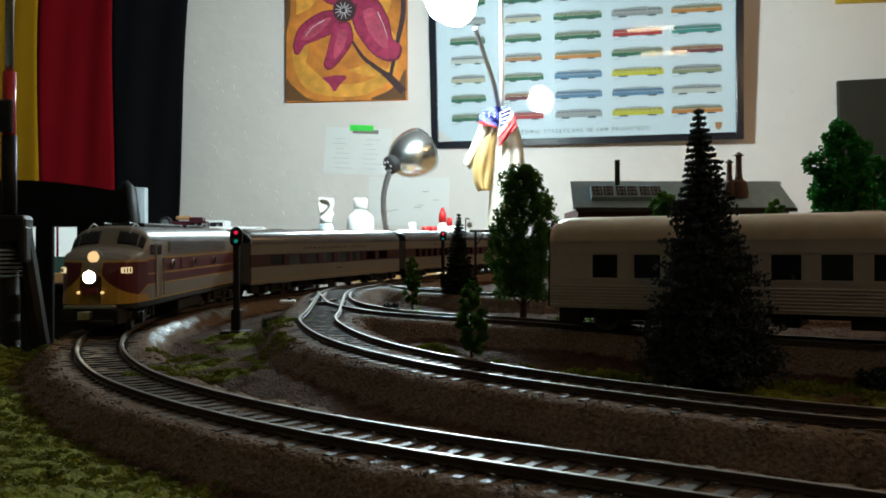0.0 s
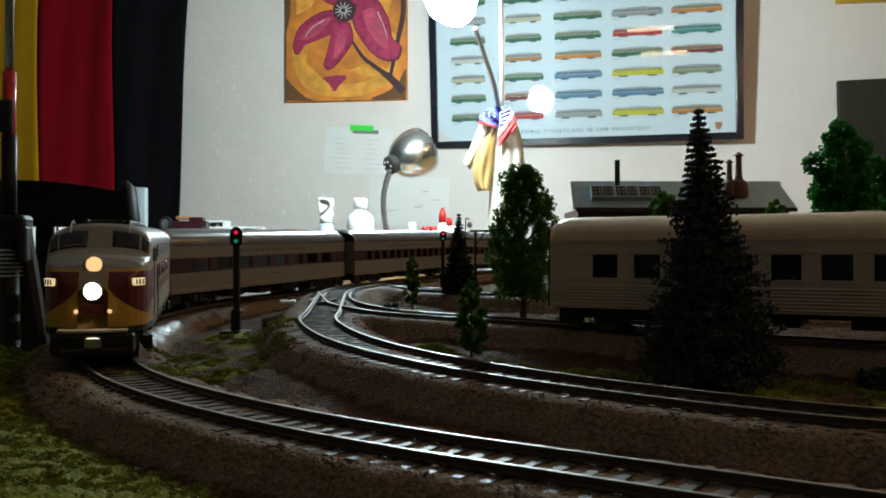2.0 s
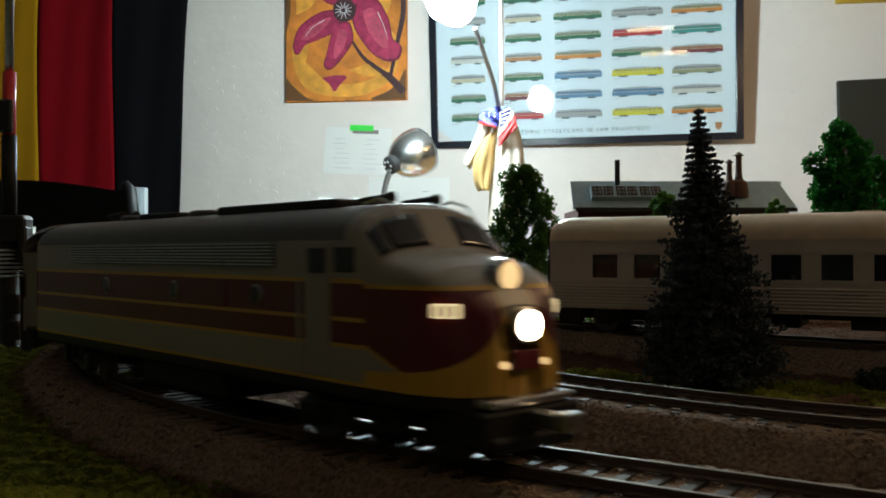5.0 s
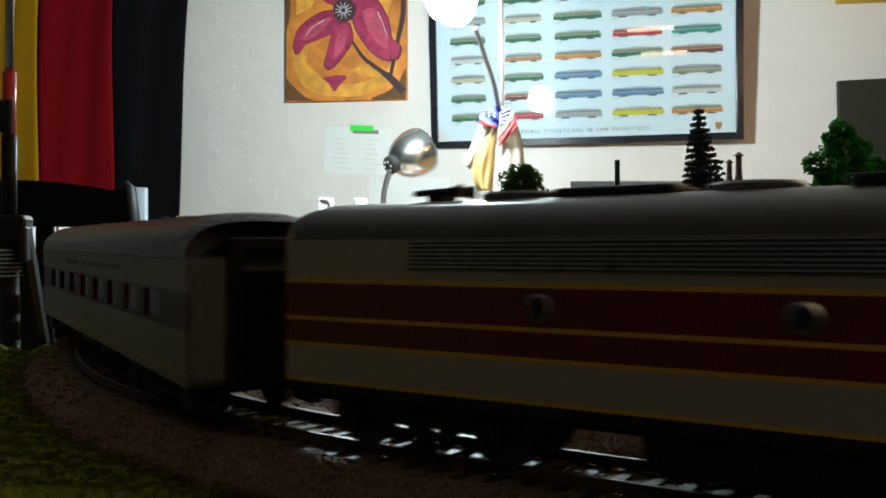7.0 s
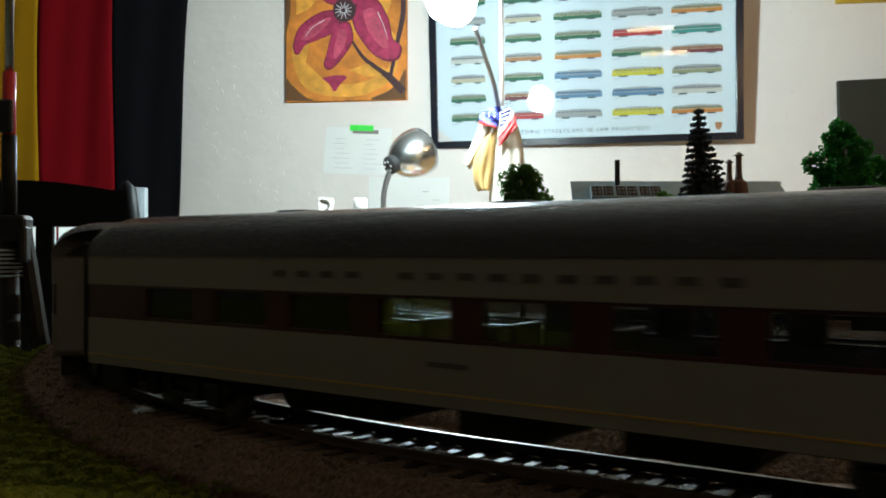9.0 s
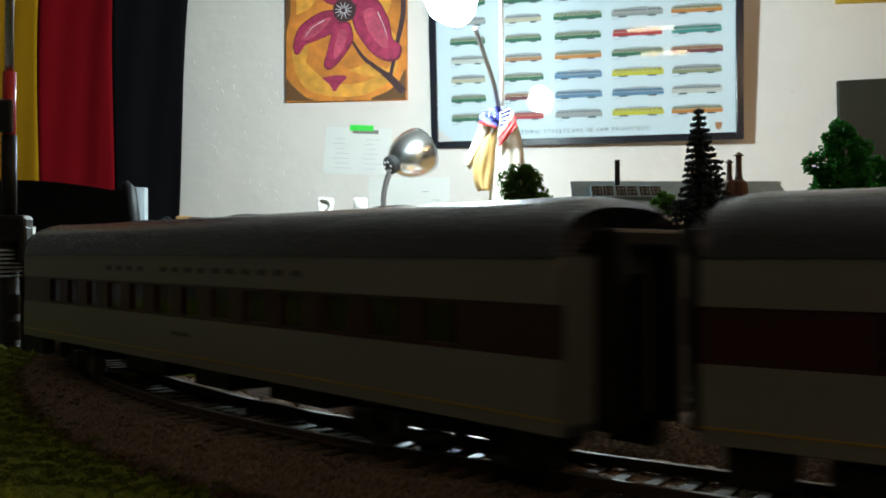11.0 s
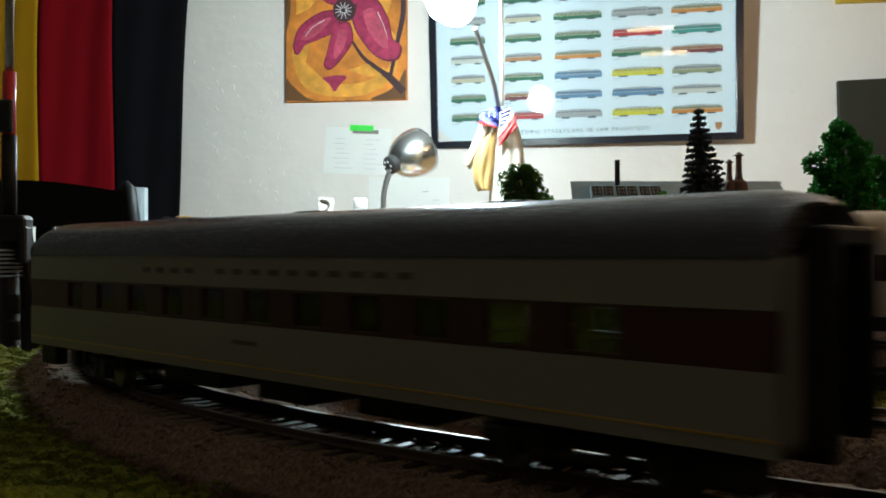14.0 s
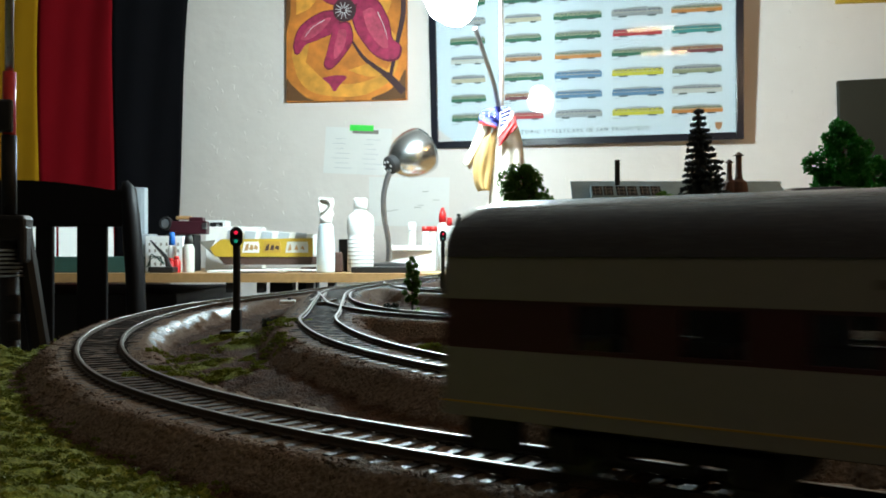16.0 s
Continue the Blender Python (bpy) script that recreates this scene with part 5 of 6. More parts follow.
part("viewfinder", boxes(((0.040, -0.0155, 0.020), (0.012, 0.004, 0.015)), bevel=0.001), STEEL, t, "small steel viewfinder")
t = desk_box("outlet_box", "white box with dark square socket", "box", -0.560, 2.25, (0.052, 0.05, 0.024), WHITEPLASTIC, 0, 0.0955)
part("socket", boxes(((0.002, -0.0255, 0.011), (0.032, 0.002, 0.016)), bevel=0.001), BLACKPLASTIC, t)
part("contact", boxes(((0.006, -0.0270, 0.011), (0.008, 0.002, 0.008)), bevel=0.001), STEEL, t)
t = empty("soldering_tray", "black tool tray with pen and green wire", "tray", pose(-0.606, 1.96, DZ))
part("tray", boxes(((0, 0, 0.007), (0.055, 0.04, 0.013)), bevel=0.003), BLACKPLASTIC, t)
bm = bmesh.new()
tube(bm, [(-0.028, 0, 0.070), (0.005, 0, 0.035), (0.012, 0, 0.012)], [0.002, 0.005, 0.007], 8)
part("pen", bm, BLACKPLASTIC, t)
for i in range(3):
    bm = bmesh.new()
    tube(bm, spline([(-0.04 + 0.004 * i, 0.01, 0.012), (-0.03, 0.01, 0.03 + 0.005 * i), (-0.012, 0.01, 0.035 - 0.004 * i), (0.0, 0.01, 0.016)], 0.005), 0.0012, 6)
    part("wire", bm, TEAL, t, "green wire")
for x, y, w, d, rz in ((-0.43, 2.0, 0.16, 0.12, 5), (-0.34, 2.03, 0.13, 0.09, -12), (-0.40, 1.97, 0.11, 0.08, 14)):
    desk_box("paper_pile", "loose white papers lying on the desk", "paper", x, y, (w, d, 0.003 + 0.002 * random.random()), PAPER, rz, DZ + 0.0005 + 0.003 * (abs(rz) > 6), 0.0005)
desk_box("cutting_mat", "dark green mat folder on the desk", "mat", -0.83, 2.05, (0.28, 0.16, 0.035), TEAL, 2)
t = empty("open_notebook", "bright open papers standing by the chair", "paper", pose(-0.86, 2.1, 0.032, -14, 0, 24))
part("sheet", boxes(((0.03, 0, 0.035), (0.12, 0.004, 0.075))), PAPER, t)
part("sheet", boxes(((-0.09, 0.002, 0.035), (0.11, 0.004, 0.085))), PAPER, t)
desk_box("pencil_pot", "dark box beside the bottles", "box", -0.228, 2.08, (0.022, 0.02, 0.075), BLACKPLASTIC)
desk_box("label_jar", "small jar with red label", "jar", -0.235, 2.03, (0.02, 0.02, 0.045), RUST, 0, DZ, 0.004)
desk_box("paper_pad", "white paper pad propped up", "paper", -0.08, 2.14, (0.10, 0.06, 0.012), PAPER, 10, 0.045)
desk_box("pad_box", "cream cardboard box on desk", "box", -0.075, 2.16, (0.11, 0.07, 0.048), PAPER, 2)
desk_box("tool_case", "black flat tool case", "case", -0.13, 1.98, (0.13, 0.07, 0.013), BLACKPLASTIC, -8)
desk_box("grey_box", "small grey box on the desk", "box", 0.02, 2.1, (0.05, 0.05, 0.105), WHITEPLASTIC, 4)


# ---- on the layout ----
def leaf_mesh(name, centres, sizes, material, parent, label="", flat=0.35):
    """Many small folded leaves, joined."""
    n = len(centres)
    r = np.random.RandomState(n)
    a = r.normal(size=(n, 3))
    a /= np.linalg.norm(a, axis=1)[:, None]
    b = np.cross(a, r.normal(size=(n, 3)))
    b /= np.linalg.norm(b, axis=1)[:, None]
    c = np.cross(a, b)
    s = np.asarray(sizes)[:, None]
    p = np.asarray(centres)
    v = np.stack([p - a * s, p + b * s * 0.6 + c * s * flat, p + a * s, p - b * s * 0.6 + c * s * flat, p + c * s * 0.9], 1).reshape(-1, 3)
    i = np.arange(n)[:, None] * 5
    f = np.concatenate([i + [0, 1, 2], i + [0, 2, 3], i + [0, 1, 4], i + [2, 3, 4]])
    me = bpy.data.meshes.new(name)
    me.from_pydata(v.tolist(), [], f.tolist())
    me.materials.append(material)
    ob = new(name, me)
    ob.parent = parent
    return tagged(ob, label, "", "", "stuff")


def broad_tree(label, x, y, h, r, material, seed, trunk=0.18, leaves=2600, size=0.0016, lobes=26, base=None, shape=0.75):
    """Trunk, forked limbs, a crown of many leaf clumps with gaps."""
    rng = np.random.RandomState(seed)
    t = empty("model_tree", label, "tree", pose(x, y, (height(x, y) if base is None else base) - 0.0005), "trees on the layout")
    bm = bmesh.new()
    tube(bm, [(0, 0, 0), (h * 0.004, 0, h * trunk), (-h * 0.006, 0, h * 0.5), (0, 0, h * 0.86)], [h * 0.026, h * 0.018, h * 0.012, h * 0.003], 8)
    part("trunk", bm, BARK, t)
    bm = bmesh.new()
    cl = []
    for k in range(lobes):
        v = (k + 0.5) / lobes
        z = h * (trunk + 0.06 + (0.94 - trunk) * v)
        prof = math.sin(math.pi * min(1, (v * 0.86 + 0.14))) ** shape
        a = k * 2.4 + rng.uniform(-0.4, 0.4)
        rr = r * prof * rng.uniform(0.45, 0.9)
        c = np.array([rr * math.cos(a), rr * math.sin(a), z])
        cl.append((c, r * rng.uniform(0.22, 0.40) * (0.55 + 0.45 * prof)))
        z0 = max(h * trunk * 0.9, z - rr * 0.9)
        tube(bm, [(0, 0, z0), tuple((c + [0, 0, z0]) / 2 + [0, 0, rr * 0.12]), tuple(c)], [h * 0.007, h * 0.005, h * 0.002], 5)
    part("limb", bm, BARK, t)
    pts, sz = [], []
    for c, cr in cl:
        n = int(leaves * (cr / r) ** 1.6 / (lobes * 0.16))
        d = rng.normal(size=(n, 3))
        d /= np.linalg.norm(d, axis=1)[:, None]
        pts.append(c + d * cr * rng.uniform(0.55, 1.08, (n, 1)) * [1, 1, 0.85])
        sz.append(size * rng.uniform(0.6, 1.3, n))
    leaf_mesh("crown", np.concatenate(pts), np.concatenate(sz), material, t)
    return t


def fir(label, x, y, h, r, material, seed, layers=30, per=13, size=0.0016, lean=0.0):
    """A stiff bottle-brush fir: trunk with a flared foot, whorls of drooping boughs with tufts."""
    rng = np.random.RandomState(seed)
    t = empty("model_fir", label, "fir tree", pose(x, y, height(x, y) - 0.0005, 0, lean, 0), "trees on the layout")
    bm = bmesh.new()
    tube(bm, [(0, 0, 0), (0, 0, h * 0.02), (0, 0, h * 0.06), (0, 0, h * 0.5), (0, 0, h)], [h * 0.045, h * 0.026, h * 0.02, h * 0.012, h * 0.006], 9)
    part("trunk", bm, BARK, t)
    pts, sz = [], []
    bm = bmesh.new()
    for k in range(layers):
        v = k / (layers - 1)
        z = h * (0.085 + 0.905 * v)
        rad = r * (1 - v) * rng.uniform(0.86, 1.08) + h * 0.012
        m = max(5, int(per * (1 - 0.5 * v)))
        for j in range(m):
            a = 2 * math.pi * (j + rng.uniform(-0.3, 0.3)) / m + k
            R = rad * rng.uniform(0.72, 1.12)
            n = max(4, int(22 * (R / r) + 3))
            u = np.linspace(0.12, 1, n)
            droop = -0.30 * R * u ** 1.3 + 0.16 * R * u ** 3
            line = np.column_stack([R * u * math.cos(a), R * u * math.sin(a), z + droop])
            if R > r * 0.3:
                tube(bm, [tuple(line[0]), tuple(line[n // 2]), tuple(line[-1])], [h * 0.004, h * 0.003, h * 0.0012], 4)
            spread = 0.12 * R * (1.1 - 0.6 * u)[:, None]
            for _ in range(3):
                pts.append(line + rng.normal(size=(n, 3)) * spread * [1, 1, 0.55])
                sz.append(size * rng.uniform(0.6, 1.25, n))
    part("bough", bm, BARK, t)
    leaf_mesh("needles", np.concatenate(pts), np.concatenate(sz), material, t, "", 0.2)
    return t


def bush(label, x, y, r, material, seed, z=None, n=500, size=0.0012):
    rng = np.random.RandomState(seed)
    t = empty("model_bush", label, "bush", pose(x, y, height(x, y) if z is None else z), "bushes on the layout")
    bm = bmesh.new()
    for k in range(5):
        a = k * 1.26
        tube(bm, [(0, 0, -0.001), (r * 0.5 * math.cos(a), r * 0.5 * math.sin(a), r * 0.6)], [r * 0.06, r * 0.02], 5)
    part("twig", bm, BARK, t)
    d = rng.normal(size=(n, 3))
    d /= np.linalg.norm(d, axis=1)[:, None]
    d[:, 2] = np.abs(d[:, 2])
    p = d * r * rng.uniform(0.5, 1.0, (n, 1)) * (1 + 0.25 * np.sin(d[:, :1] * 7 + seed)) * [1, 1, 0.85]
    leaf_mesh("foliage", p, size * rng.uniform(0.6, 1.3, n), material, t)


fir("tall dark blue-green model fir by the track", 0.0865, 0.29, 0.0885, 0.0226, FIR, 3, 42, 19, 0.00095, -3)
fir("small dark model fir between the tracks", 0.0105, 0.60, 0.054, 0.0130, FIRD, 5, 24, 11, 0.0011)
broad_tree("tall leafy green model tree with open crown", 0.0442, 0.5, 0.084, 0.0182, LEAF, 7, 0.10, 15000, 0.0010, 74, None, 0.34)
broad_tree("small slim green model tree", 0.0095, 0.306, 0.0265, 0.0056, LEAF, 9, 0.05, 3400, 0.0007, 24, None, 0.5)
broad_tree("small slim green model tree", -0.0190, 0.56, 0.0335, 0.0066, LEAF, 11, 0.10, 3000, 0.0009, 20, None, 0.5)
broad_tree("large bushy bright green model tree", 0.352, 0.80, 0.150, 0.032, LEAFB, 13, 0.30, 8000, 0.0022, 34, None, 0.6)
broad_tree("bushy bright green model tree", 0.392, 0.82, 0.125, 0.026, LEAFB, 15, 0.30, 5000, 0.0022, 24, None, 0.6)
broad_tree("low light green model tree by the engine house", 0.212, 0.86, 0.091, 0.020, LEAF, 21, 0.4, 3000, 0.0020, 18, None, 0.5)
broad_tree("low light green model tree by the engine house", 0.36, 0.98, 0.092, 0.018, LEAF, 22, 0.4, 2600, 0.0020, 16, None, 0.5)
bush("round dark green model bush", -0.032, 0.55, 0.0062, FIRD, 23)
bush("round dark green model bush", -0.088, 0.465, 0.0058, FIRD, 24)
for i in range(9):
    bush("dry green scrub beside the siding", 0.052 + 0.009 * (i % 5) + 0.004 * (i // 5), 0.455 - 0.007 * (i % 5) + 0.018 * (i // 5), 0.0045 + 0.0012 * (i % 3), LEAF, 30 + i, None, 160)
bush("dark green grass tuft", 0.138, 0.285, 0.0075, FIRD, 50)


def signal(x, y, z, h, label, scale=1.0):
    t = empty("signal_mast", label, "railway signal", pose(x, y, z))
    w = 0.0023 * scale
    bm = bmesh.new()
    tube(bm, [(0, 0, 0), (0, 0, h * 0.82)], w * 0.72, 12)
    part("mast", bm, L_DARK, t)
    part("base", boxes(((0, 0, 0.0008), (w * 6, w * 5, 0.0016)), ((0, 0, 0.006 * scale), (w * 2.0, w * 1.8, 0.012 * scale)), bevel=0.0003), L_DARK, t)
    zc, r = h - 0.0048 * scale, 0.0031 * scale
    out = [(r * math.cos(a), zc + 0.0019 * scale * (1 if math.sin(a) > 0 else -1) + r * math.sin(a)) for a in (k * math.pi / 12 + 0.01 for k in range(24))]
    part("target", prism(bmesh.new(), out, -0.001 * scale, 0.0004), L_DARK, t, "black oval target")
    for dz, m, lab in ((0.0021, SIG_RED, "lit red lens"), (-0.0021, SIG_GREEN, "lit green lens")):
        bm = bmesh.new()
        lathe_on(bm, [(0.0009 * scale, 0), (0.0009 * scale, 0.0004), (0.0004 * scale, 0.0008)], pose(0, -0.001 * scale, zc + dz * scale, 90, 0, 0), 14)
        part("lens", bm, m, t, lab)
        bm = bmesh.new()
        n = 9
        rings = [[(1.0017 * 0.0017 * scale * math.cos(a), yy, zc + dz * scale + 0.0017 * scale * math.sin(a)) for a in (math.pi * q / n for q in range(n + 1))] for yy in (-0.001 * scale, -0.0035 * scale)]
        loft(bm, rings)
        part("hood", bm, L_DARK, t).modifiers.new("thick", "SOLIDIFY").thickness = 0.0003
    part("ladder", boxes(*[((0, 0.002 * scale, h * (0.1 + 0.07 * k)), (0.003 * scale, 0.0003, 0.0003)) for k in range(10)], ((-0.0014 * scale, 0.002 * scale, h * 0.42), (0.0003, 0.0003, h * 0.8)), ((0.0014 * scale, 0.002 * scale, h * 0.42), (0.0003, 0.0003, h * 0.8))), L_DARK, t)


gz = height(-0.1025, 0.45)
signal(-0.1028, 0.45, gz, 0.0505 - gz, "black two-lamp model signal lit red and green")
gz = height(0.0, 0.8)
signal(0.0, 0.80, gz, 0.0575 - gz, "black two-lamp model signal lit red")


def engine_house():
    t = empty("engine_house", "model engine house with slate roof and skylight", "model building", pose(0.33, 1.25, 0))
    part("wall", boxes(((0, 0.06, 0.045), (0.29, 0.14, 0.108)), bevel=0.001), BRICK, t, "dark red brick wall")
    bm = bmesh.new()
    prism(bm, [(-0.153, 0), (0.150, 0), (0.140, 0.058), (-0.151, 0.058)], -0.002, 0.002, pose(0, -0.022, 0.099, -48, 0, 0))
    roof = part("roof", bm, SLATE, t)
    for k in range(1, 7):
        bm = bmesh.new()
        box(bm, (-0.003, 0.0035, k * 0.0082), (0.29, 0.001, 0.0008), 0, pose(0, -0.026, 0.099, -48, 0, 0))
        part("slate_course", bm, SLATE, roof)
    bm = bmesh.new()
    prism(bm, [(-0.100, 0), (0.145, 0), (0.14, 0.1), (-0.100, 0.1)], -0.002, 0.002, pose(0, 0.02, 0.137, -100, 0, 0))
    part("roof_back", bm, SLATE, t)
    m = pose(-0.078, -0.012, 0.112, -40, 0, 0)
    bm = bmesh.new()
    box(bm, (0, -0.003, 0.009), (0.098, 0.008, 0.022), 0.0006, m)
    sk = part("skylight", bm, SLATE, t, "raised row of skylights")
    for i in range(6):
        x = -0.0405 + (i // 2) * 0.0325 + (i % 2) * 0.0150
        bm = bmesh.new()
        box(bm, (x, -0.0072, 0.009), (0.0132, 0.0012, 0.0165), 0, m)
        pn = part("pane", bm, BLACKGLOSS, sk, "dark glass pane")
        bm = bmesh.new()
        for q in (-0.003, 0.003):
            box(bm, (x, -0.0080, 0.009 + q), (0.0132, 0.0006, 0.0006), 0, m)
        for q in (-0.0033, 0.0033):
            box(bm, (x + q, -0.0080, 0.009), (0.0006, 0.0006, 0.0165), 0, m)
        part("glazing_bar", bm, L_GREY, pn)
    part("fascia", boxes(((0, -0.025, 0.097), (0.30, 0.003, 0.005))), L_DARK, t)
    bm = bmesh.new()
    tube(bm, [(-0.087, 0.01, 0.12), (-0.087, 0.01, 0.168)], 0.0036, 12)
    part("chimney", bm, L_DARK, t)
    for x, z, s in ((0.066, 0.168, 0.8), (0.079, 0.178, 1.0)):
        bm = bmesh.new()
        tube(bm, [(x, 0, 0.115), (x, 0, 0.125), (x, 0, 0.136), (x, 0, 0.140), (x, 0, 0.148), (x, 0, z - 0.006), (x, 0, z - 0.005), (x, 0, z)], [0.013 * s, 0.013 * s, 0.011 * s, 0.006 * s, 0.0045 * s, 0.004 * s, 0.0075 * s, 0.001], 14)
        part("smoke_jack", bm, RUST, t, "rusty smoke jack with conical cap")


engine_house()
t = empty("switch_machine", "pale switch machine plate beside the turnout", "switch machine", pose(-0.0935, 0.545, 0.0085, 0, 0, 8))
part("plate", boxes(((0, 0, 0), (0.009, 0.018, 0.0016)), bevel=0.0004), WHITEPLASTIC, t)
part("pin", lathe(bmesh.new(), [(0.0012, 0), (0.0012, 0.0015)], 10, (0.001, 0.004, 0.0006)), L_DARK, t)
# bridge rails of the turnout
t = empty("turnout_frog", "metal turnout frog and guard rails", "turnout", pose(0, 0, 0))
for pts in (((-0.083, 0.60), (-0.075, 0.56), (-0.064, 0.505)), ((-0.070, 0.505), (-0.066, 0.52), (-0.063, 0.535)), ((-0.0765, 0.52), (-0.0775, 0.55), (-0.079, 0.58))):
    line = spline([(x, y, slope_z(x, y) + 0.0002) for x, y in pts], 0.006)
    rail(line, 0.0, t)


def floor_lamp():
    t = empty("floor_lamp", "warm two-tube floor lamp on a black pole", "lamp", pose(0.045, -1.2, FLOOR_Z))
    part("base", lathe(bmesh.new(), [(0.13, 0), (0.13, 0.015), (0.02, 0.03)], 28), BLACKPLASTIC, t)
    bm = bmesh.new()
    tube(bm, [(0, 0, 0.02), (0, 0, 1.86)], 0.011, 12)
    part("pole", bm, BLACKPLASTIC, t)
    for z, c, m in ((1.83, -0.05, WARM), (1.66, 0.05, WARM)):
        bm = bmesh.new()
        tube(bm, [(c - 0.16, 0.024, z), (c + 0.16, 0.024, z)], 0.013, 12)
        part("tube", bm, m, t, "glowing warm tube")


floor_lamp()


def yard_gantry():
    z = height(0.045, 0.92)
    t = empty("yard_gantry", "black model yard canopy on thin posts", "gantry", pose(0.045, 0.92, z))
    for x in (-0.012, 0.012):
        part("post", boxes(((x, 0, (0.06 - z) / 2), (0.0022, 0.0022, 0.06 - z))), L_DARK, t)
        bm = bmesh.new()
        tube(bm, [(x, 0, 0.045 - z), (x * 0.3, 0, 0.058 - z)], 0.0007, 6)
        part("brace", bm, L_DARK, t)
    part("beam", boxes(((0, 0, 0.0605 - z), (0.036, 0.012, 0.0022)), bevel=0.0004), L_DARK, t)


yard_gantry()


def street_lamp():
    z = height(0.0225, 0.9)
    t = empty("street_lamp", "tiny black model street lamp with a white globe", "street lamp", pose(0.0225, 0.9, z))
    bm = bmesh.new()
    tube(bm, spline([(0, 0, -0.001), (0, 0, 0.066 - z), (0.0006, 0, 0.0725 - z), (0.0032, 0, 0.0722 - z), (0.0040, 0, 0.0692 - z)], 0.002), 0.0006, 8)
    part("post", bm, L_DARK, t)
    bm = bmesh.new()
    lathe(bm, [(0.0008, 0.0688), (0.0020, 0.0682), (0.0027, 0.0668), (0.0028, 0.0655), (0.0021, 0.0640), (0.0006, 0.0634)], 14, (0.0040, 0, -z))
    part("globe", bm, WHITEPLASTIC, t, "white glass globe", smooth=True)


street_lamp()


# ---- loose cover on the ground ----
def cover(name, label, spots, n, size, material, seed, flat=0.35):
    """Scattered bits over round spots (x, y, radius), in proportion to their area."""
    rng = np.random.RandomState(seed)
    area = np.array([r * r for _, _, r in spots])
    pick = rng.choice(len(spots), n, p=area / area.sum())
    a, q = rng.uniform(0, 2 * np.pi, n), np.sqrt(rng.uniform(0, 1, n))
    pts = []
    for i in range(n):
        x, y, r = spots[pick[i]]
        px, py = x + r * q[i] * math.cos(a[i]), y + r * q[i] * math.sin(a[i])
        pts.append((px, py, height(px, py) + size * 0.3))
    t = empty(name, label, "ground cover", None, "", "stuff")
    leaf_mesh("bits", np.array(pts), size * rng.uniform(0.5, 1.4, n), material, t, "", flat)


rng = random.Random(8)
clumps = []
for x, y, r in ((-0.098, 0.35, 0.02), (-0.085, 0.40, 0.022), (-0.105, 0.435, 0.018), (-0.078, 0.325, 0.014), (-0.092, 0.30, 0.012), (0.05, 0.275, 0.02), (0.09, 0.27, 0.02), (0.03, 0.29, 0.015), (0.13, 0.27, 0.02), (0.0, 0.315, 0.012), (-0.03, 0.55, 0.02), (-0.075, 0.43, 0.016), (-0.07, 0.36, 0.016), (-0.105, 0.39, 0.018)):
    for k in range(13):
        a = rng.uniform(0, 6.28)
        d = r * rng.uniform(0.1, 0.95)
        clumps.append((x + d * math.cos(a), y + d * math.sin(a), rng.uniform(0.0015, 0.0042)))
cover("turf_clumps", "yellow-green foam turf in clumps between the tracks", clumps, 15000, 0.00062, TURF, 61)
lawn, grit = [], []
for p, d, n in sides(MAIN)[40:175:3]:
    for k in range(7):
        o = 0.031 + 0.009 * k
        q = p + n * o
        if q.y < 0.40 and q.y > 0.06:
            lawn.append((q.x, q.y, 0.006))
for line, a, b in ((MAIN, 30, 190), (INNER, 10, 110)):
    for p, d, n in sides(line)[a:b:3]:
        for o in (0.019, 0.024, -0.019, -0.024, -0.03):
            q = p + n * o
            if line is MAIN and o < 0 and q.y > 0.34:
                continue
            grit.append((q.x, q.y, 0.004))
dry = [(0.0 + 0.012 * k, 0.318 - 0.0042 * k + 0.006 * (k % 3), 0.009) for k in range(15)]
cover("dry_grass", "olive dry grass between inner track and siding", dry, 7000, 0.0010, TURF, 64)
cover("lawn_fibres", "short green static grass beyond the outer curve", lawn, 60000, 0.00042, LAWN, 62)
cover("ballast_grit", "loose brown grit along the roadbeds", grit, 14000, 0.00042, GRIT, 63, 0.6)


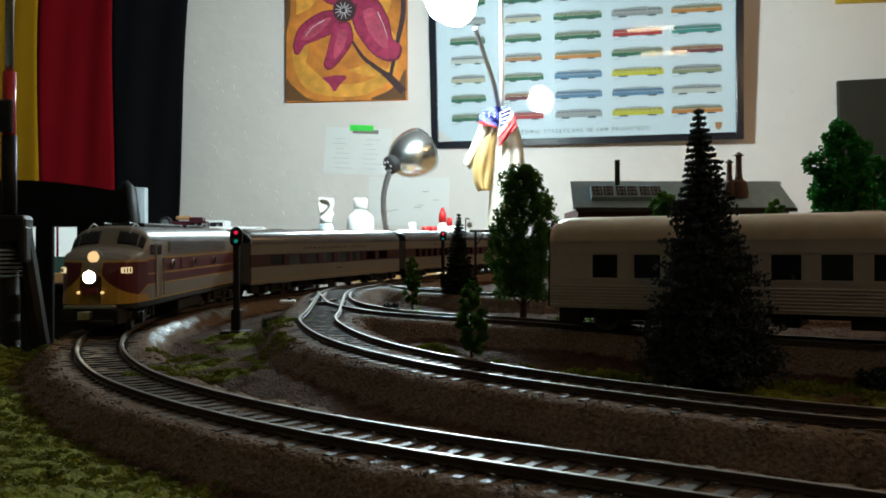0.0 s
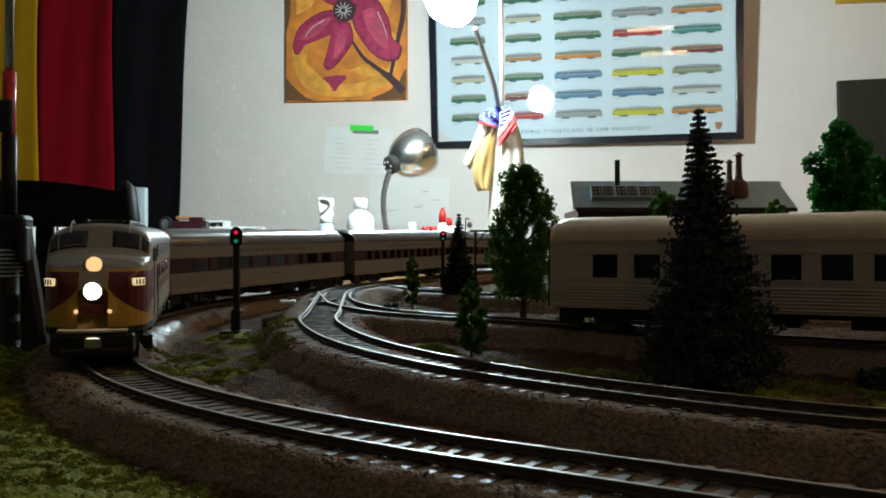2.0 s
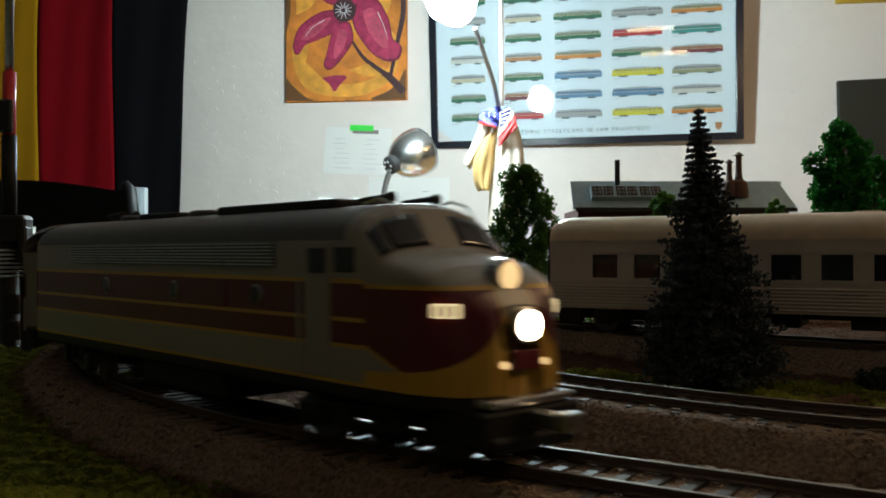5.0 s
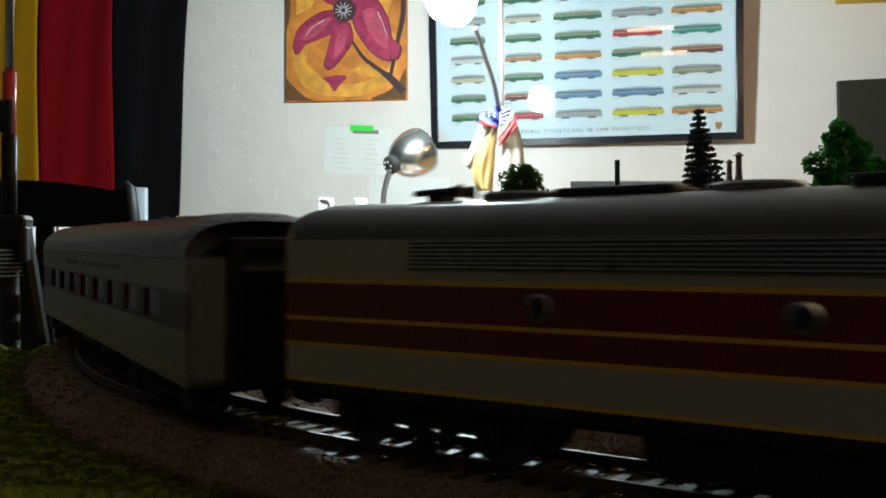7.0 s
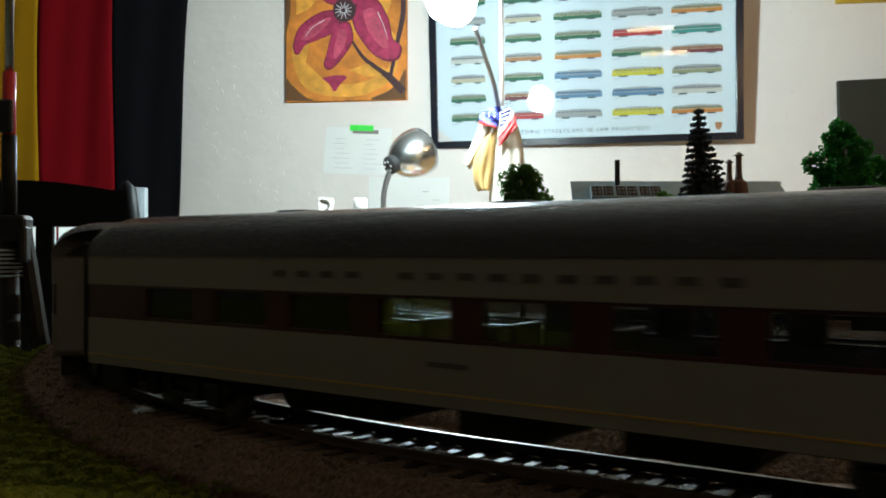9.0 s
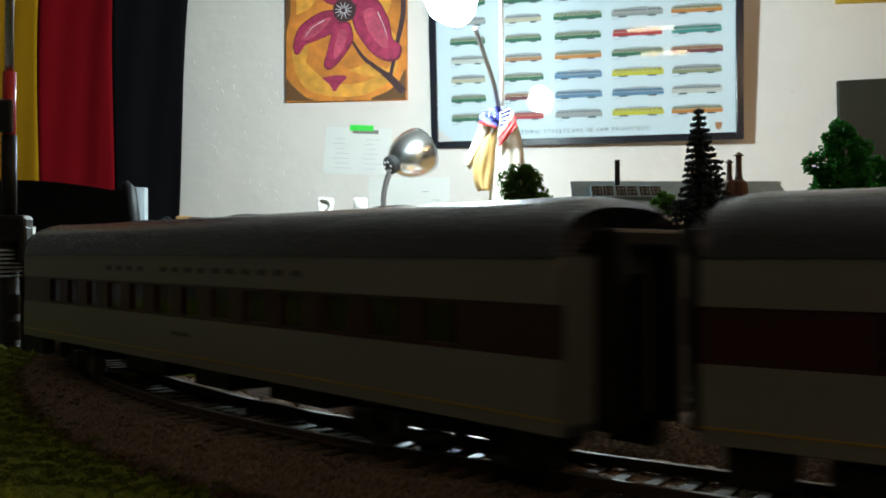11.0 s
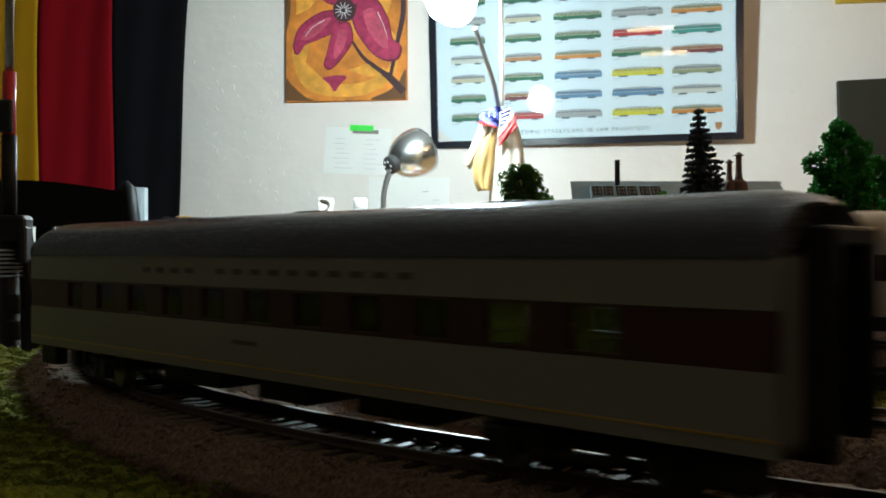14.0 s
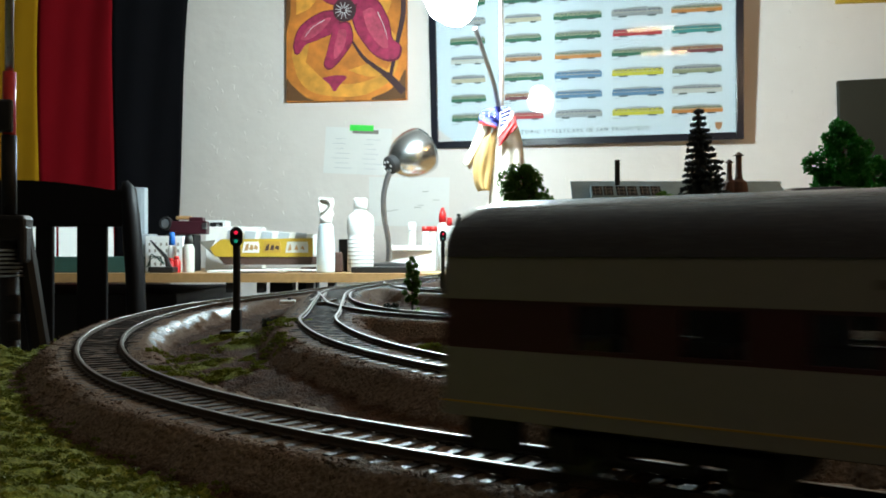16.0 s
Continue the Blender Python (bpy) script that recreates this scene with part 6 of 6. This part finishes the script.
# ---- what moves ----
KNOTS = [(0, 0.2769), (1, 0.2334), (2, 0.1745), (3, 0.1144), (4, 0.059), (5.2, -0.0296), (6.3, -0.1119), (7, -0.1632), (7.5, -0.2065), (8, -0.256), (8.5, -0.3006), (9.2, -0.3519), (10.2, -0.4286), (11.3, -0.5255), (12.5, -0.6357), (13, -0.6847), (13.5, -0.7354), (14.2, -0.7959), (15, -0.8588), (15.6, -0.9155), (16, -0.956)]


def nose(t):
    """Distance of the locomotive's front along the main line at t seconds: it gathers speed."""
    k = [(2 * KNOTS[0][0] - KNOTS[1][0], 2 * KNOTS[0][1] - KNOTS[1][1]), *KNOTS, (2 * KNOTS[-1][0] - KNOTS[-2][0], 2 * KNOTS[-1][1] - KNOTS[-2][1])]
    i = max(j for j in range(1, len(k) - 2) if k[j][0] <= t + 1e-6)
    (t0, s0), (t1, s1), (t2, s2), (t3, s3) = k[i - 1:i + 3]
    m1, m2, h = (s2 - s0) / (t2 - t0), (s3 - s1) / (t3 - t1), t2 - t1
    u = (t - t1) / h
    return (2 * u ** 3 - 3 * u * u + 1) * s1 + (u ** 3 - 2 * u * u + u) * h * m1 + (-2 * u ** 3 + 3 * u * u) * s2 + (u ** 3 - u * u) * h * m2


def ride(front, length):
    a, b = main_line(front + 0.16 * length), main_line(front + 0.84 * length)
    d = a - b
    m = Matrix.Translation((a + b) / 2) @ pose(0, 0, 0, 0, -math.degrees(math.atan2(d.z, d.xy.length)), math.degrees(math.atan2(d.y, d.x)))
    turns = []
    for s in (front + 0.16 * length, front + 0.84 * length):
        e = main_line(s - 0.005) - main_line(s + 0.005)
        turns.append(math.degrees(math.atan2(d.x * e.y - d.y * e.x, d.x * e.x + d.y * e.y)))
    return m, turns


def motions():
    times = [k * 0.25 for k in range(65)]
    back = 0.0
    for (thing, trucks), length in [((loco, loco_trucks), LOCO_L)] + [(c, COACH_L) for c in coaches]:
        rows = [(t, *ride(nose(t) + back, length)) for t in times]
        walk(thing, [(t, m) for t, m, _ in rows])
        for k, tr in enumerate(trucks):
            x = tr.location.x
            walk(tr, [(t, pose(x, 0, 0, 0, 0, turns[k])) for t, _, turns in rows])
        back += length + GAP


motions()
